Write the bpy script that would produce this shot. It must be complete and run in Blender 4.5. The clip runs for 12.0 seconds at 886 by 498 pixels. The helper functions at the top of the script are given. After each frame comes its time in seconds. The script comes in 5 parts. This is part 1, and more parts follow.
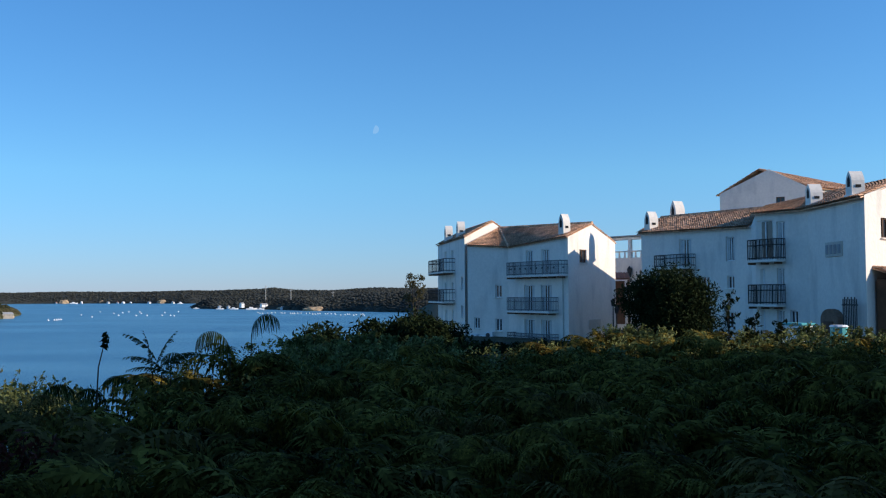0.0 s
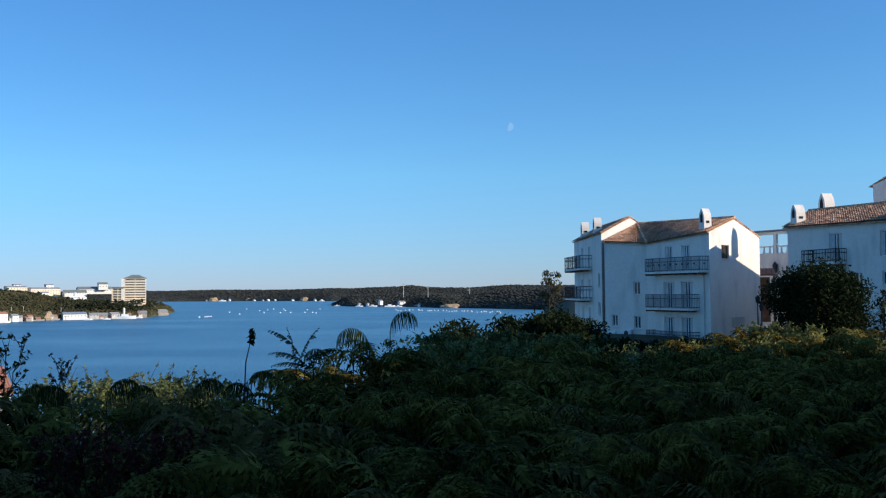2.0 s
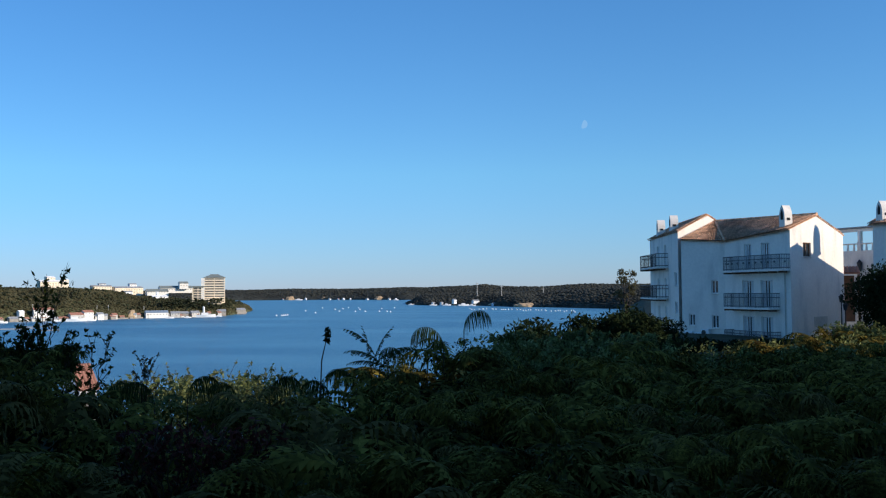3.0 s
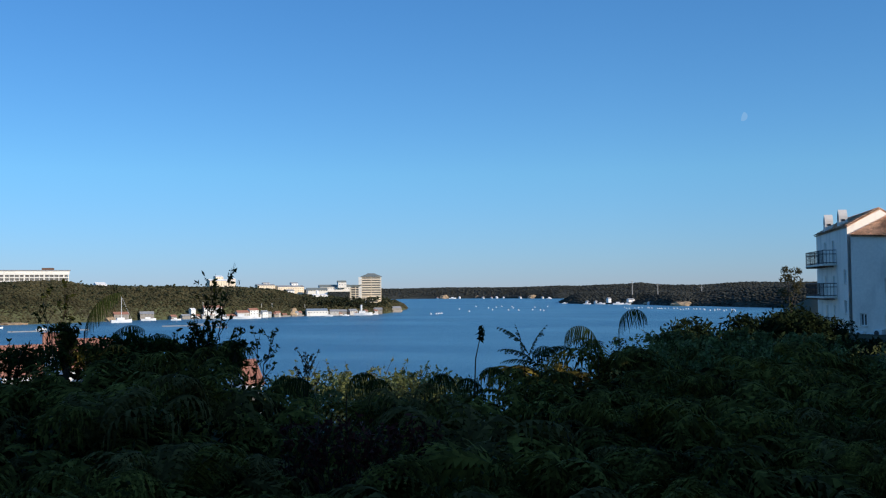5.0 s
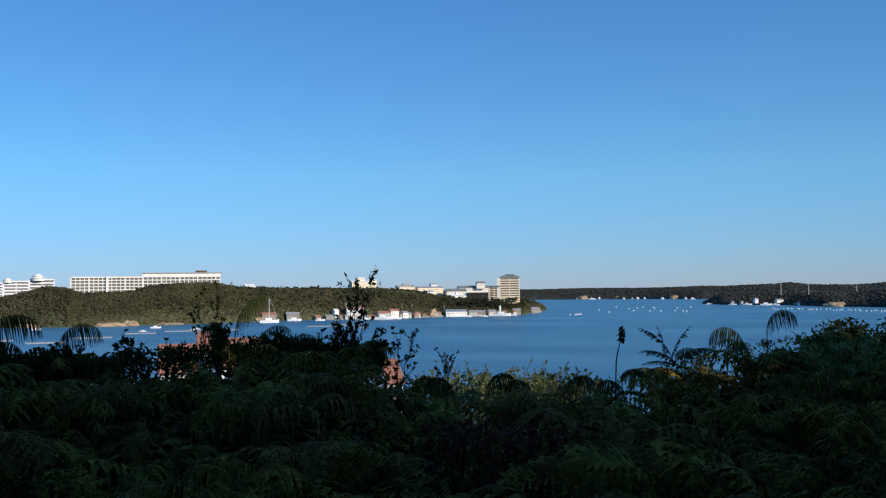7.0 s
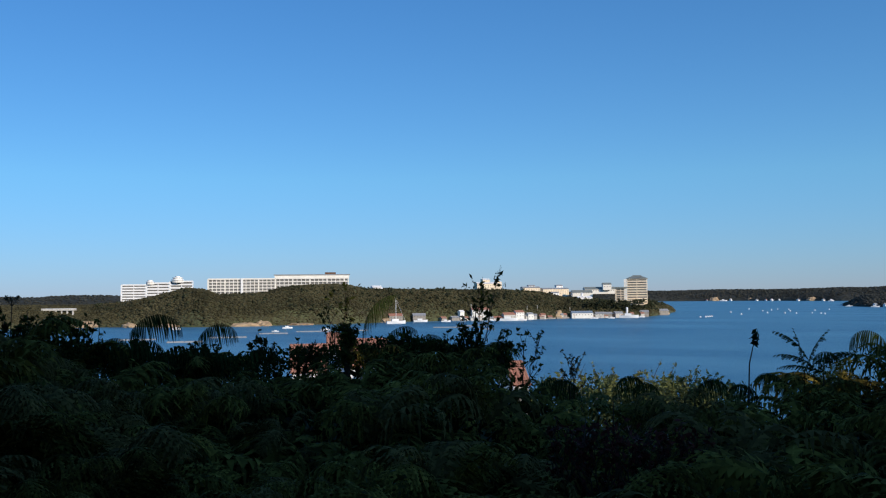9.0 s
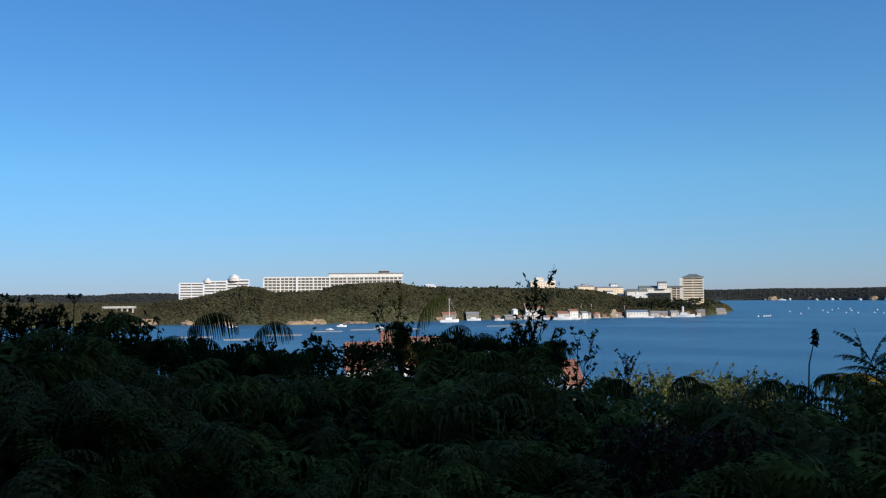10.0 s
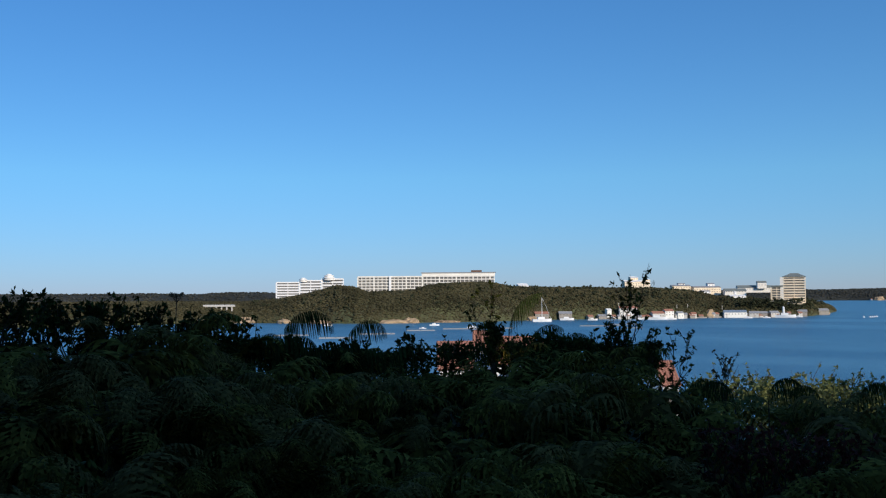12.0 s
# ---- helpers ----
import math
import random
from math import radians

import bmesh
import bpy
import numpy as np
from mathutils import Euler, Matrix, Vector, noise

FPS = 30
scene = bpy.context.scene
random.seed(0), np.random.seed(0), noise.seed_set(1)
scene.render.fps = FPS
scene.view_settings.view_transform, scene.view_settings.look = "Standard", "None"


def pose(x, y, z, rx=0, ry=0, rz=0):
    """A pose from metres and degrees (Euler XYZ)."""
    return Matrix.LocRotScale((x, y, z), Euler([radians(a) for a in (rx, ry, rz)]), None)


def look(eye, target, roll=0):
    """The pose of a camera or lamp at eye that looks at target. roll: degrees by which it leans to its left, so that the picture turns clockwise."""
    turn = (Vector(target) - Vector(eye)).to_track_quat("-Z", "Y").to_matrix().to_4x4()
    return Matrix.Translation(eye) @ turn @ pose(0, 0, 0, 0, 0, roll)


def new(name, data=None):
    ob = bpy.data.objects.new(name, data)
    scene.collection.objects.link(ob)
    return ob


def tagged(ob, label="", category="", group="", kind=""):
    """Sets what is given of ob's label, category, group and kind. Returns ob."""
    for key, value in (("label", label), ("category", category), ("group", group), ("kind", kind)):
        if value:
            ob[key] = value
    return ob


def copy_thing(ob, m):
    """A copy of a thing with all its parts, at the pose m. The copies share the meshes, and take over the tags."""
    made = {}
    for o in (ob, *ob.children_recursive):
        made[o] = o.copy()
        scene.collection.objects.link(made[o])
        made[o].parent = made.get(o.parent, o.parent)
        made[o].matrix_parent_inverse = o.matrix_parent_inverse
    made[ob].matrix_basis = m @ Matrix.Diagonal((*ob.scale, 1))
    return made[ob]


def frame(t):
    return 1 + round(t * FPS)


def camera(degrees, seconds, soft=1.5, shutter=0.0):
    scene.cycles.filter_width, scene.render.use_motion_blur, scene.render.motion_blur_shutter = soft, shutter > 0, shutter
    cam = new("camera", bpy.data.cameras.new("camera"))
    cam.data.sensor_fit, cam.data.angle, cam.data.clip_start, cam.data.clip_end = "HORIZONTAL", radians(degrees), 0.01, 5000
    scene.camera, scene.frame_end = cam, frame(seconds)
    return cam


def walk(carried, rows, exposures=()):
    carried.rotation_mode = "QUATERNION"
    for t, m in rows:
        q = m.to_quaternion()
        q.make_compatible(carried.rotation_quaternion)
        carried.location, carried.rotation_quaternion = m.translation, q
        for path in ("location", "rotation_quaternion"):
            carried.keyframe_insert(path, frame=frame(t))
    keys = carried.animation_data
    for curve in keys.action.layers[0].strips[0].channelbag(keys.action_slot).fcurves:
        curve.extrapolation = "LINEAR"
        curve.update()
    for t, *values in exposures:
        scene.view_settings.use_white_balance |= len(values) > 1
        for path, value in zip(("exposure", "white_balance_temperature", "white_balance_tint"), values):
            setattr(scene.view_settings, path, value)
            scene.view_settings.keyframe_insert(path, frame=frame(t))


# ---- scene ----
cam = camera(49.26, 12.0, soft=1.2)
EYE = 28.0  # height of the eye over the water
ROWS = [
    (0.0, 0.00, 2.62, 0.30), (0.5, 1.28, 2.56, 0.41), (1.0, 3.31, 2.52, 0.48), (1.5, 5.75, 2.52, 0.47),
    (2.0, 8.04, 2.51, 0.44), (2.5, 10.22, 2.50, 0.42), (3.0, 12.40, 2.48, 0.46), (3.5, 14.93, 2.46, 0.51),
    (5.5, 23.51, 2.51, 0.53), (6.0, 25.63, 2.56, 0.58), (6.5, 27.59, 2.58, 0.59), (7.0, 29.63, 2.60, 0.64),
    (9.0, 37.03, 2.76, 0.60), (9.5, 38.58, 2.74, 0.57), (10.0, 40.19, 2.71, 0.51), (10.5, 41.77, 2.71, 0.52),
    (11.0, 43.25, 2.70, 0.42), (11.5, 44.63, 2.70, 0.39), (12.0, 45.66, 2.71, 0.40),
]
walk(cam, [(t, pose(0, 0, EYE, 0, 0, yaw) @ pose(0, 0, 0, 90 + pitch, 0, 0) @ pose(0, 0, 0, 0, 0, -roll)) for t, yaw, pitch, roll in ROWS],
     [(0.0, 0.05), (1.5, 0.06), (2.5, 0.05), (3.5, -0.07), (6.5, -0.19), (9.5, -0.33), (12.0, -0.34)])

# ---- light: a low sun from the right, clear sky ----
SUN_AZ, SUN_EL = 100.0, 20.5
sun_dir = Vector((math.sin(radians(SUN_AZ)) * math.cos(radians(SUN_EL)), math.cos(radians(SUN_AZ)) * math.cos(radians(SUN_EL)), math.sin(radians(SUN_EL))))
world = bpy.data.worlds.new("sky")
scene.world = world
world.use_nodes = True
wn = world.node_tree.nodes
sky = wn.new("ShaderNodeTexSky")
sky.sky_type = "NISHITA"
sky.sun_disc = False
sky.sun_elevation, sky.sun_rotation = radians(SUN_EL), radians(SUN_AZ)
sky.altitude, sky.air_density, sky.dust_density, sky.ozone_density = 30.0, 1.0, 0.0, 5.0
wl = world.node_tree.links
clear_air = wn.new("ShaderNodeMixRGB")  # a very clear, deep blue autumn sky
clear_air.blend_type = "MULTIPLY"
clear_air.inputs[0].default_value = 1.0
clear_air.inputs[2].default_value = (0.69, 1.02, 1.19, 1)
wl.new(sky.outputs[0], clear_air.inputs[1])
low_haze = wn.new("ShaderNodeMixRGB")
low_haze.blend_type = "MULTIPLY"
low_haze.inputs[0].default_value = 1.0
up = wn.new("ShaderNodeTexCoord")
axes = wn.new("ShaderNodeSeparateXYZ")
haze = wn.new("ShaderNodeValToRGB")
haze.color_ramp.elements[0].color, haze.color_ramp.elements[1].color = (0.70, 0.598, 0.845, 1), (0.893, 0.893, 0.893, 1)
haze.color_ramp.elements[1].position = 0.12
haze.color_ramp.elements.new(0.35).color = (0.80, 0.92, 0.97, 1)
wl.new(up.outputs["Generated"], axes.inputs[0])
wl.new(axes.outputs[2], haze.inputs[0])
wl.new(clear_air.outputs[0], low_haze.inputs[1])
wl.new(haze.outputs[0], low_haze.inputs[2])
even = wn.new("ShaderNodeMapRange")  # the dry air scatters less back from the west than the model gives
even.inputs["From Min"].default_value, even.inputs["From Max"].default_value = -0.2, -0.95
even.inputs["To Min"].default_value, even.inputs["To Max"].default_value = 0.0, 1.0
west = wn.new("ShaderNodeMixRGB")
west.blend_type = "MULTIPLY"
west.inputs[2].default_value = (0.745, 0.79, 0.84, 1)
wl.new(axes.outputs[0], even.inputs["Value"])
wl.new(even.outputs[0], west.inputs[0])
wl.new(low_haze.outputs[0], west.inputs[1])
wl.new(west.outputs[0], wn["Background"].inputs[0])
wn["Background"].inputs[1].default_value = 0.155
sun = new("sun", bpy.data.lights.new("sun", "SUN"))
sun.data.energy, sun.data.angle, sun.data.color = 5.0, radians(0.5), (1.0, 0.87, 0.72)
sun.matrix_world = look(sun_dir * 100 + Vector((0, 0, EYE)), (0, 0, EYE))


# ---- materials ----
def mat(name, base, rough=0.8, vary=0.25, scale=1.0, fine=12.0, bump=0.3, metal=0.0, spec=0.3, per=0.0, island=0.0, second=None):
    """A node material: base colour varied at two scales, with a fine relief. per: variation from object to object; island: from piece to piece."""
    m = bpy.data.materials.new(name)
    m.use_nodes = True
    nt = m.node_tree
    n, l = nt.nodes, nt.links
    b = n["Principled BSDF"]
    geo = n.new("ShaderNodeNewGeometry")
    n1, n2 = n.new("ShaderNodeTexNoise"), n.new("ShaderNodeTexNoise")
    for q, s in ((n1, scale), (n2, scale * fine)):
        q.inputs["Scale"].default_value = s
        q.inputs["Detail"].default_value = 5
        l.new(geo.outputs["Position"], q.inputs["Vector"])
    add = n.new("ShaderNodeMath")
    add.operation = "MULTIPLY_ADD"
    add.inputs[1].default_value = 0.5
    l.new(n2.outputs["Fac"], add.inputs[0])
    half = n.new("ShaderNodeMath")
    half.operation = "MULTIPLY"
    half.inputs[1].default_value = 0.5
    l.new(n1.outputs["Fac"], half.inputs[0])
    l.new(half.outputs[0], add.inputs[2])
    ramp = n.new("ShaderNodeValToRGB")
    lo = [c * (1 - vary) for c in base]
    hi = [min(1, c * (1 + vary)) for c in (second or base)]
    ramp.color_ramp.elements[0].position, ramp.color_ramp.elements[1].position = 0.36, 0.64
    ramp.color_ramp.elements[0].color, ramp.color_ramp.elements[1].color = (*lo, 1), (*hi, 1)
    l.new(add.outputs[0], ramp.inputs[0])
    out = ramp.outputs[0]
    for amount, node, sock in ((per, "ShaderNodeObjectInfo", "Random"), (island, "ShaderNodeNewGeometry", "Random Per Island")):
        if amount:
            info = n.new(node)
            mr = n.new("ShaderNodeMapRange")
            mr.inputs["To Min"].default_value, mr.inputs["To Max"].default_value = 1 - amount, 1 + amount
            l.new(info.outputs[sock], mr.inputs["Value"])
            hsv = n.new("ShaderNodeHueSaturation")
            l.new(mr.outputs[0], hsv.inputs["Value"])
            l.new(out, hsv.inputs["Color"])
            out = hsv.outputs[0]
    l.new(out, b.inputs["Base Color"])
    b.inputs["Roughness"].default_value, b.inputs["Metallic"].default_value = rough, metal
    b.inputs["Specular IOR Level"].default_value = spec
    if bump:
        bp = n.new("ShaderNodeBump")
        bp.inputs["Strength"].default_value, bp.inputs["Distance"].default_value = bump, 0.4 / (scale * fine)
        l.new(n2.outputs["Fac"], bp.inputs["Height"])
        l.new(bp.outputs[0], b.inputs["Normal"])
    return m


def leafy(name, base, vary=0.35, scale=2.0, island=0.3, rough=0.55, through_light=0.25, second=None):
    """Foliage: a leaf that lets some light through."""
    m = mat(name, base, rough, vary, scale, 10.0, 0.0, 0.0, 0.05, 0.0, island, second)
    n, l = m.node_tree.nodes, m.node_tree.links
    b = n["Principled BSDF"]
    tr = n.new("ShaderNodeBsdfTranslucent")
    mix = n.new("ShaderNodeMixShader")
    mix.inputs[0].default_value = through_light
    l.new(b.inputs["Base Color"].links[0].from_socket, tr.inputs["Color"])
    l.new(b.outputs[0], mix.inputs[1])
    l.new(tr.outputs[0], mix.inputs[2])
    l.new(mix.outputs[0], n["Material Output"].inputs["Surface"])
    return m


PLASTER = mat("white_plaster", (0.83, 0.765, 0.68), 0.9, 0.07, 0.35, 14.0, 0.25)
def weather(m, amount=0.3):
    """Long grey rain streaks and patches over a plastered wall."""
    n, l = m.node_tree.nodes, m.node_tree.links
    b = n["Principled BSDF"]
    was = b.inputs["Base Color"].links[0].from_socket
    geo, stretch, streak = n.new("ShaderNodeNewGeometry"), n.new("ShaderNodeMapping"), n.new("ShaderNodeTexNoise")
    stretch.inputs["Scale"].default_value = (0.8, 0.8, 0.22)
    streak.inputs["Scale"].default_value, streak.inputs["Detail"].default_value = 1.0, 7
    l.new(geo.outputs["Position"], stretch.inputs["Vector"])
    l.new(stretch.outputs[0], streak.inputs["Vector"])
    ramp = n.new("ShaderNodeMapRange")
    ramp.inputs["From Min"].default_value, ramp.inputs["From Max"].default_value = 0.52, 0.75
    ramp.inputs["To Max"].default_value = amount
    l.new(streak.outputs["Fac"], ramp.inputs["Value"])
    mix = n.new("ShaderNodeMixRGB")
    mix.inputs[2].default_value = (0.3, 0.29, 0.27, 1)
    l.new(ramp.outputs[0], mix.inputs[0])
    l.new(was, mix.inputs[1])
    l.new(mix.outputs[0], b.inputs["Base Color"])


weather(PLASTER, 0.42)
TILE = mat("clay_tile", (0.5, 0.24, 0.125), 0.85, 0.42, 0.9, 8.0, 0.3, island=0.22, second=(0.64, 0.38, 0.23))
TIMBER = mat("brown_timber", (0.13, 0.065, 0.035), 0.7, 0.35, 2.0, 14.0, 0.4)
IRON = mat("black_iron", (0.05, 0.05, 0.052), 0.5, 0.3, 4.0, 10.0, 0.2, metal=0.6)
GREY_IRON = mat("weathered_grey_iron", (0.17, 0.17, 0.175), 0.6, 0.3, 4.0, 10.0, 0.2, metal=0.2)
TAN = mat("tan_render", (0.82, 0.69, 0.5), 0.85, 0.1, 0.1, 8.0, 0.1)
CURTAIN = mat("pale_curtain", (0.55, 0.55, 0.53), 0.9, 0.15, 2.0, 8.0, 0.3)
CONCRETE = mat("pale_concrete", (0.55, 0.52, 0.46), 0.9, 0.12, 0.4, 10.0, 0.2)
SOIL = mat("dark_soil", (0.05, 0.042, 0.028), 0.95, 0.4, 0.6, 12.0, 0.6, second=(0.04, 0.05, 0.02))
SHORE = mat("shore_earth", (0.09, 0.075, 0.045), 0.95, 0.5, 0.03, 12.0, 0.5, second=(0.07, 0.08, 0.035))
CLIFF = mat("ochre_cliff", (0.42, 0.3, 0.18), 0.95, 0.35, 0.15, 9.0, 0.6)
WOODS = leafy("woods_leaf", (0.09, 0.088, 0.05), 0.35, 0.02, 0.18, 0.85, 0.5, second=(0.145, 0.13, 0.07))
# the far shores' leaf colour is greyed to carry distance haze
HAZED_WOODS = leafy("hazed_woods_leaf", (0.1, 0.11, 0.1), 0.25, 0.012, 0.12, 0.9, 0.5, second=(0.122, 0.124, 0.105))
PINE = leafy("pine_leaf", (0.042, 0.048, 0.026), 0.4, 0.05, 0.3, 0.85, 0.1)
BARK = mat("bark", (0.09, 0.07, 0.05), 0.9, 0.35, 6.0, 8.0, 0.6)
DARKLEAF = leafy("dark_tree_leaf", (0.02, 0.03, 0.011), 0.4, 1.5, 0.45, 0.85, 0.15)
DISTGREEN = mat("green_copper_roof", (0.2, 0.225, 0.21), 0.7, 0.15, 0.2, 8.0, 0.1)
REDROOF = mat("red_roof", (0.36, 0.17, 0.115), 0.8, 0.2, 0.5, 9.0, 0.2)
WHITE = mat("white_paint", (0.8, 0.8, 0.78), 0.5, 0.05, 1.0, 8.0, 0.05)
GREYROOF = mat("grey_roof", (0.3, 0.31, 0.32), 0.7, 0.15, 0.4, 8.0, 0.1)

GLASS = bpy.data.materials.new("window_glass")
GLASS.use_nodes = True
gb = GLASS.node_tree.nodes["Principled BSDF"]
gb.inputs["Base Color"].default_value = (0.02, 0.025, 0.03, 1)
gb.inputs["Roughness"].default_value, gb.inputs["Specular IOR Level"].default_value = 0.05, 0.6

WATER = bpy.data.materials.new("bay_water")
WATER.use_nodes = True
n, l = WATER.node_tree.nodes, WATER.node_tree.links
b = n["Principled BSDF"]
b.inputs["Roughness"].default_value, b.inputs["IOR"].default_value = 0.34, 1.33
geo = n.new("ShaderNodeNewGeometry")
patch = n.new("ShaderNodeTexNoise")
patch.inputs["Scale"].default_value, patch.inputs["Detail"].default_value = 0.004, 6
stretch = n.new("ShaderNodeMapping")
stretch.inputs["Scale"].default_value = (1.0, 2.6, 1.0)
l.new(geo.outputs["Position"], stretch.inputs["Vector"])
l.new(stretch.outputs[0], patch.inputs["Vector"])
pr = n.new("ShaderNodeValToRGB")
pr.color_ramp.elements[0].position, pr.color_ramp.elements[1].position = 0.42, 0.62
pr.color_ramp.elements[0].color, pr.color_ramp.elements[1].color = (0.052, 0.195, 0.32, 1), (0.095, 0.28, 0.41, 1)
l.new(patch.outputs["Fac"], pr.inputs[0])
l.new(pr.outputs[0], b.inputs["Base Color"])
waves = n.new("ShaderNodeTexNoise")
waves.inputs["Scale"].default_value, waves.inputs["Detail"].default_value = 0.6, 6
l.new(stretch.outputs[0], waves.inputs["Vector"])
wb = n.new("ShaderNodeBump")
wb.inputs["Strength"].default_value, wb.inputs["Distance"].default_value = 1.0, 0.7
l.new(waves.outputs["Fac"], wb.inputs["Height"])
l.new(wb.outputs[0], b.inputs["Normal"])


# ---- building helpers ----
def polar(az, d):
    """Plan place at d metres from the eye, az degrees clockwise from straight ahead."""
    return Vector((d * math.sin(radians(az)), d * math.cos(radians(az))))


def mesh_from(name, verts, faces, material, smooth=False):
    me = bpy.data.meshes.new(name)
    me.from_pydata([tuple(v) for v in verts], [], [tuple(f) for f in faces])
    me.materials.append(material)
    if smooth:
        me.polygons.foreach_set("use_smooth", [True] * len(me.polygons))
    me.update()
    return me


def big_mesh(name, verts, faces, material, smooth=False):
    """A mesh from arrays of vertices and of equal-sided faces."""
    verts, faces = np.asarray(verts, np.float32), np.asarray(faces, np.int32)
    k = faces.shape[1]
    me = bpy.data.meshes.new(name)
    me.vertices.add(len(verts))
    me.vertices.foreach_set("co", verts.ravel())
    me.loops.add(faces.size)
    me.loops.foreach_set("vertex_index", faces.ravel())
    me.polygons.add(len(faces))
    me.polygons.foreach_set("loop_start", np.arange(0, faces.size, k, dtype=np.int32))
    me.polygons.foreach_set("use_smooth", np.full(len(faces), smooth))
    me.materials.append(material)
    me.update(calc_edges=True)
    return me


def thing(name, label, category, group="", kind="", at=(0, 0, 0)):
    ob = new(name)
    ob.location = at
    return tagged(ob, label, category, group, kind)


def part(name, bm, material, parent, label=""):
    """Links a bmesh, or a ready mesh, as one part under its thing. Coordinates are the world's."""
    if isinstance(bm, bmesh.types.BMesh):
        me = bpy.data.meshes.new(name)
        bmesh.ops.recalc_face_normals(bm, faces=bm.faces)
        bm.to_mesh(me)
        bm.free()
        me.materials.append(material)
    else:
        me = bm
    ob = new(name, me)
    ob.parent = parent
    if not parent.parent:
        ob.matrix_parent_inverse = Matrix.Translation(-parent.location)
    return tagged(ob, label)


def box(bm, centre, size, turn=0.0, bevel=0.0):
    """Adds a box, turned by so many degrees about z."""
    got = bmesh.ops.create_cube(bm, size=1.0, matrix=Matrix.LocRotScale(centre, Euler((0, 0, radians(turn))), size))
    if bevel:
        edges = list({e for v in got["verts"] for e in v.link_edges})
        bmesh.ops.bevel(bm, geom=edges, offset=bevel, segments=1, affect="EDGES")
    return bm


def rod(bm, a, b, r, sides=6, r2=None):
    a, b = Vector(a), Vector(b)
    d = b - a
    m = Matrix.Translation((a + b) / 2) @ d.to_track_quat("Z", "Y").to_matrix().to_4x4()
    bmesh.ops.create_cone(bm, cap_ends=True, segments=sides, radius1=r, radius2=r if r2 is None else r2, depth=d.length, matrix=m)
    return bm


def solid(bm, pts, thick):
    """A flat polygon given thickness along its normal, inwards."""
    vs = [bm.verts.new(p) for p in pts]
    f = bm.faces.new(vs)
    f.normal_update()
    nrm = f.normal.copy()
    back = [bm.verts.new(Vector(p) - nrm * thick) for p in pts]
    bm.faces.new(list(reversed(back)))
    k = len(pts)
    for i in range(k):
        bm.faces.new((vs[i], back[i], back[(i + 1) % k], vs[(i + 1) % k]))
    return bm


# ---- ground, water and far shores ----
# azimuth, angle of the thicket's brow, distance of the brow
BROW = [(-110, 0.2, 6.0), (-70, -0.5, 7.0), (-66, -0.5, 7.5), (-63, -0.9, 8.0), (-60, -2.1, 9.5), (-55, -3.0, 10.5), (-48.5, -3.5, 11.0), (-45, -3.1, 11.5),
        (-41.8, -2.6, 12.0), (-35.3, -3.1, 12.0), (-32.7, -4.0, 11.5), (-30.5, -5.5, 11.0), (-27.5, -6.3, 10.5), (-19.7, -6.0, 10.5), (-17.3, -4.4, 11.5),
        (-14.2, -3.5, 12.5), (-11.7, -2.9, 14.0), (-9.4, -2.7, 15.0), (-2.8, -2.85, 16.0), (2.2, -3.1, 17.0), (7.1, -2.9, 18.0), (10.4, -2.35, 20.0), (16.7, -2.2, 21.0), (26, -2.1, 21.0), (110, -2.1, 20.0)]
BROW_AZ, BROW_EL, BROW_R = (np.array(c) for c in zip(*BROW))


def brow(az):
    return np.interp(az, BROW_AZ, BROW_EL), np.interp(az, BROW_AZ, BROW_R)


def canopy(az, r):
    """Height of the thicket's top inside its brow."""
    el, rim = brow(az)
    s = np.clip((r - 3.0) / (rim - 3.0), 0, 1)
    s = s * s * (3 - 2 * s)
    return EYE + (1 - s) * -0.95 + s * rim * np.tan(np.radians(el))


def ground_z(x, y):
    x, y = np.asarray(x, float), np.asarray(y, float)
    r, az = np.hypot(x, y), np.degrees(np.arctan2(x, y))
    az = np.clip(az, -110, 110)
    el, rim = brow(az)
    near = canopy(az, np.minimum(r, rim)) - 0.52 - 0.25 * np.clip((r - 12) / 4, 0, 1)
    land = np.clip((az + 9) / 9, 0, 1) * np.clip((150 - np.abs(az)) / 30, 0, 1)
    land = land * land * (3 - 2 * land)
    over = np.maximum(r - rim, 0)
    slope = near - over * 0.13 - 4 * np.clip(over / 25, 0, 1)
    flat = near + (24.2 - near) * np.clip(over / 28, 0, 1) + 0.0025 * np.maximum(r - 130, 0)
    return np.maximum((1 - land) * slope + land * flat, -8.0)


def polar_sheet(name, radii, az0, az1, count, heights, material):
    az = np.linspace(az0, az1, count)
    rr, aa = np.meshgrid(radii, az, indexing="ij")
    x, y = rr * np.sin(np.radians(aa)), rr * np.cos(np.radians(aa))
    z = heights(x, y)
    v = np.stack([x, y, z], -1).reshape(-1, 3)
    i = np.arange(len(radii) - 1)[:, None] * count + np.arange(count - 1)[None]
    f = np.stack([i, i + count, i + count + 1, i + 1], -1).reshape(-1, 4)
    return new(name, big_mesh(name, v, f[:, ::-1], material, True))


ground = polar_sheet("ground", np.concatenate([[0.0], np.geomspace(0.6, 600, 90)]), -180, 180, 181, ground_z, SOIL)
tagged(ground, "dark soil hillside falling away to the bay", "ground", kind="structure")
water = polar_sheet("water", np.array([0.0, 60, 140, 300, 700, 1500, 3000, 4900]), -180, 180, 97, lambda x, y: x * 0, WATER)
tagged(water, "calm blue bay water with faint wind patches", "water", kind="structure")


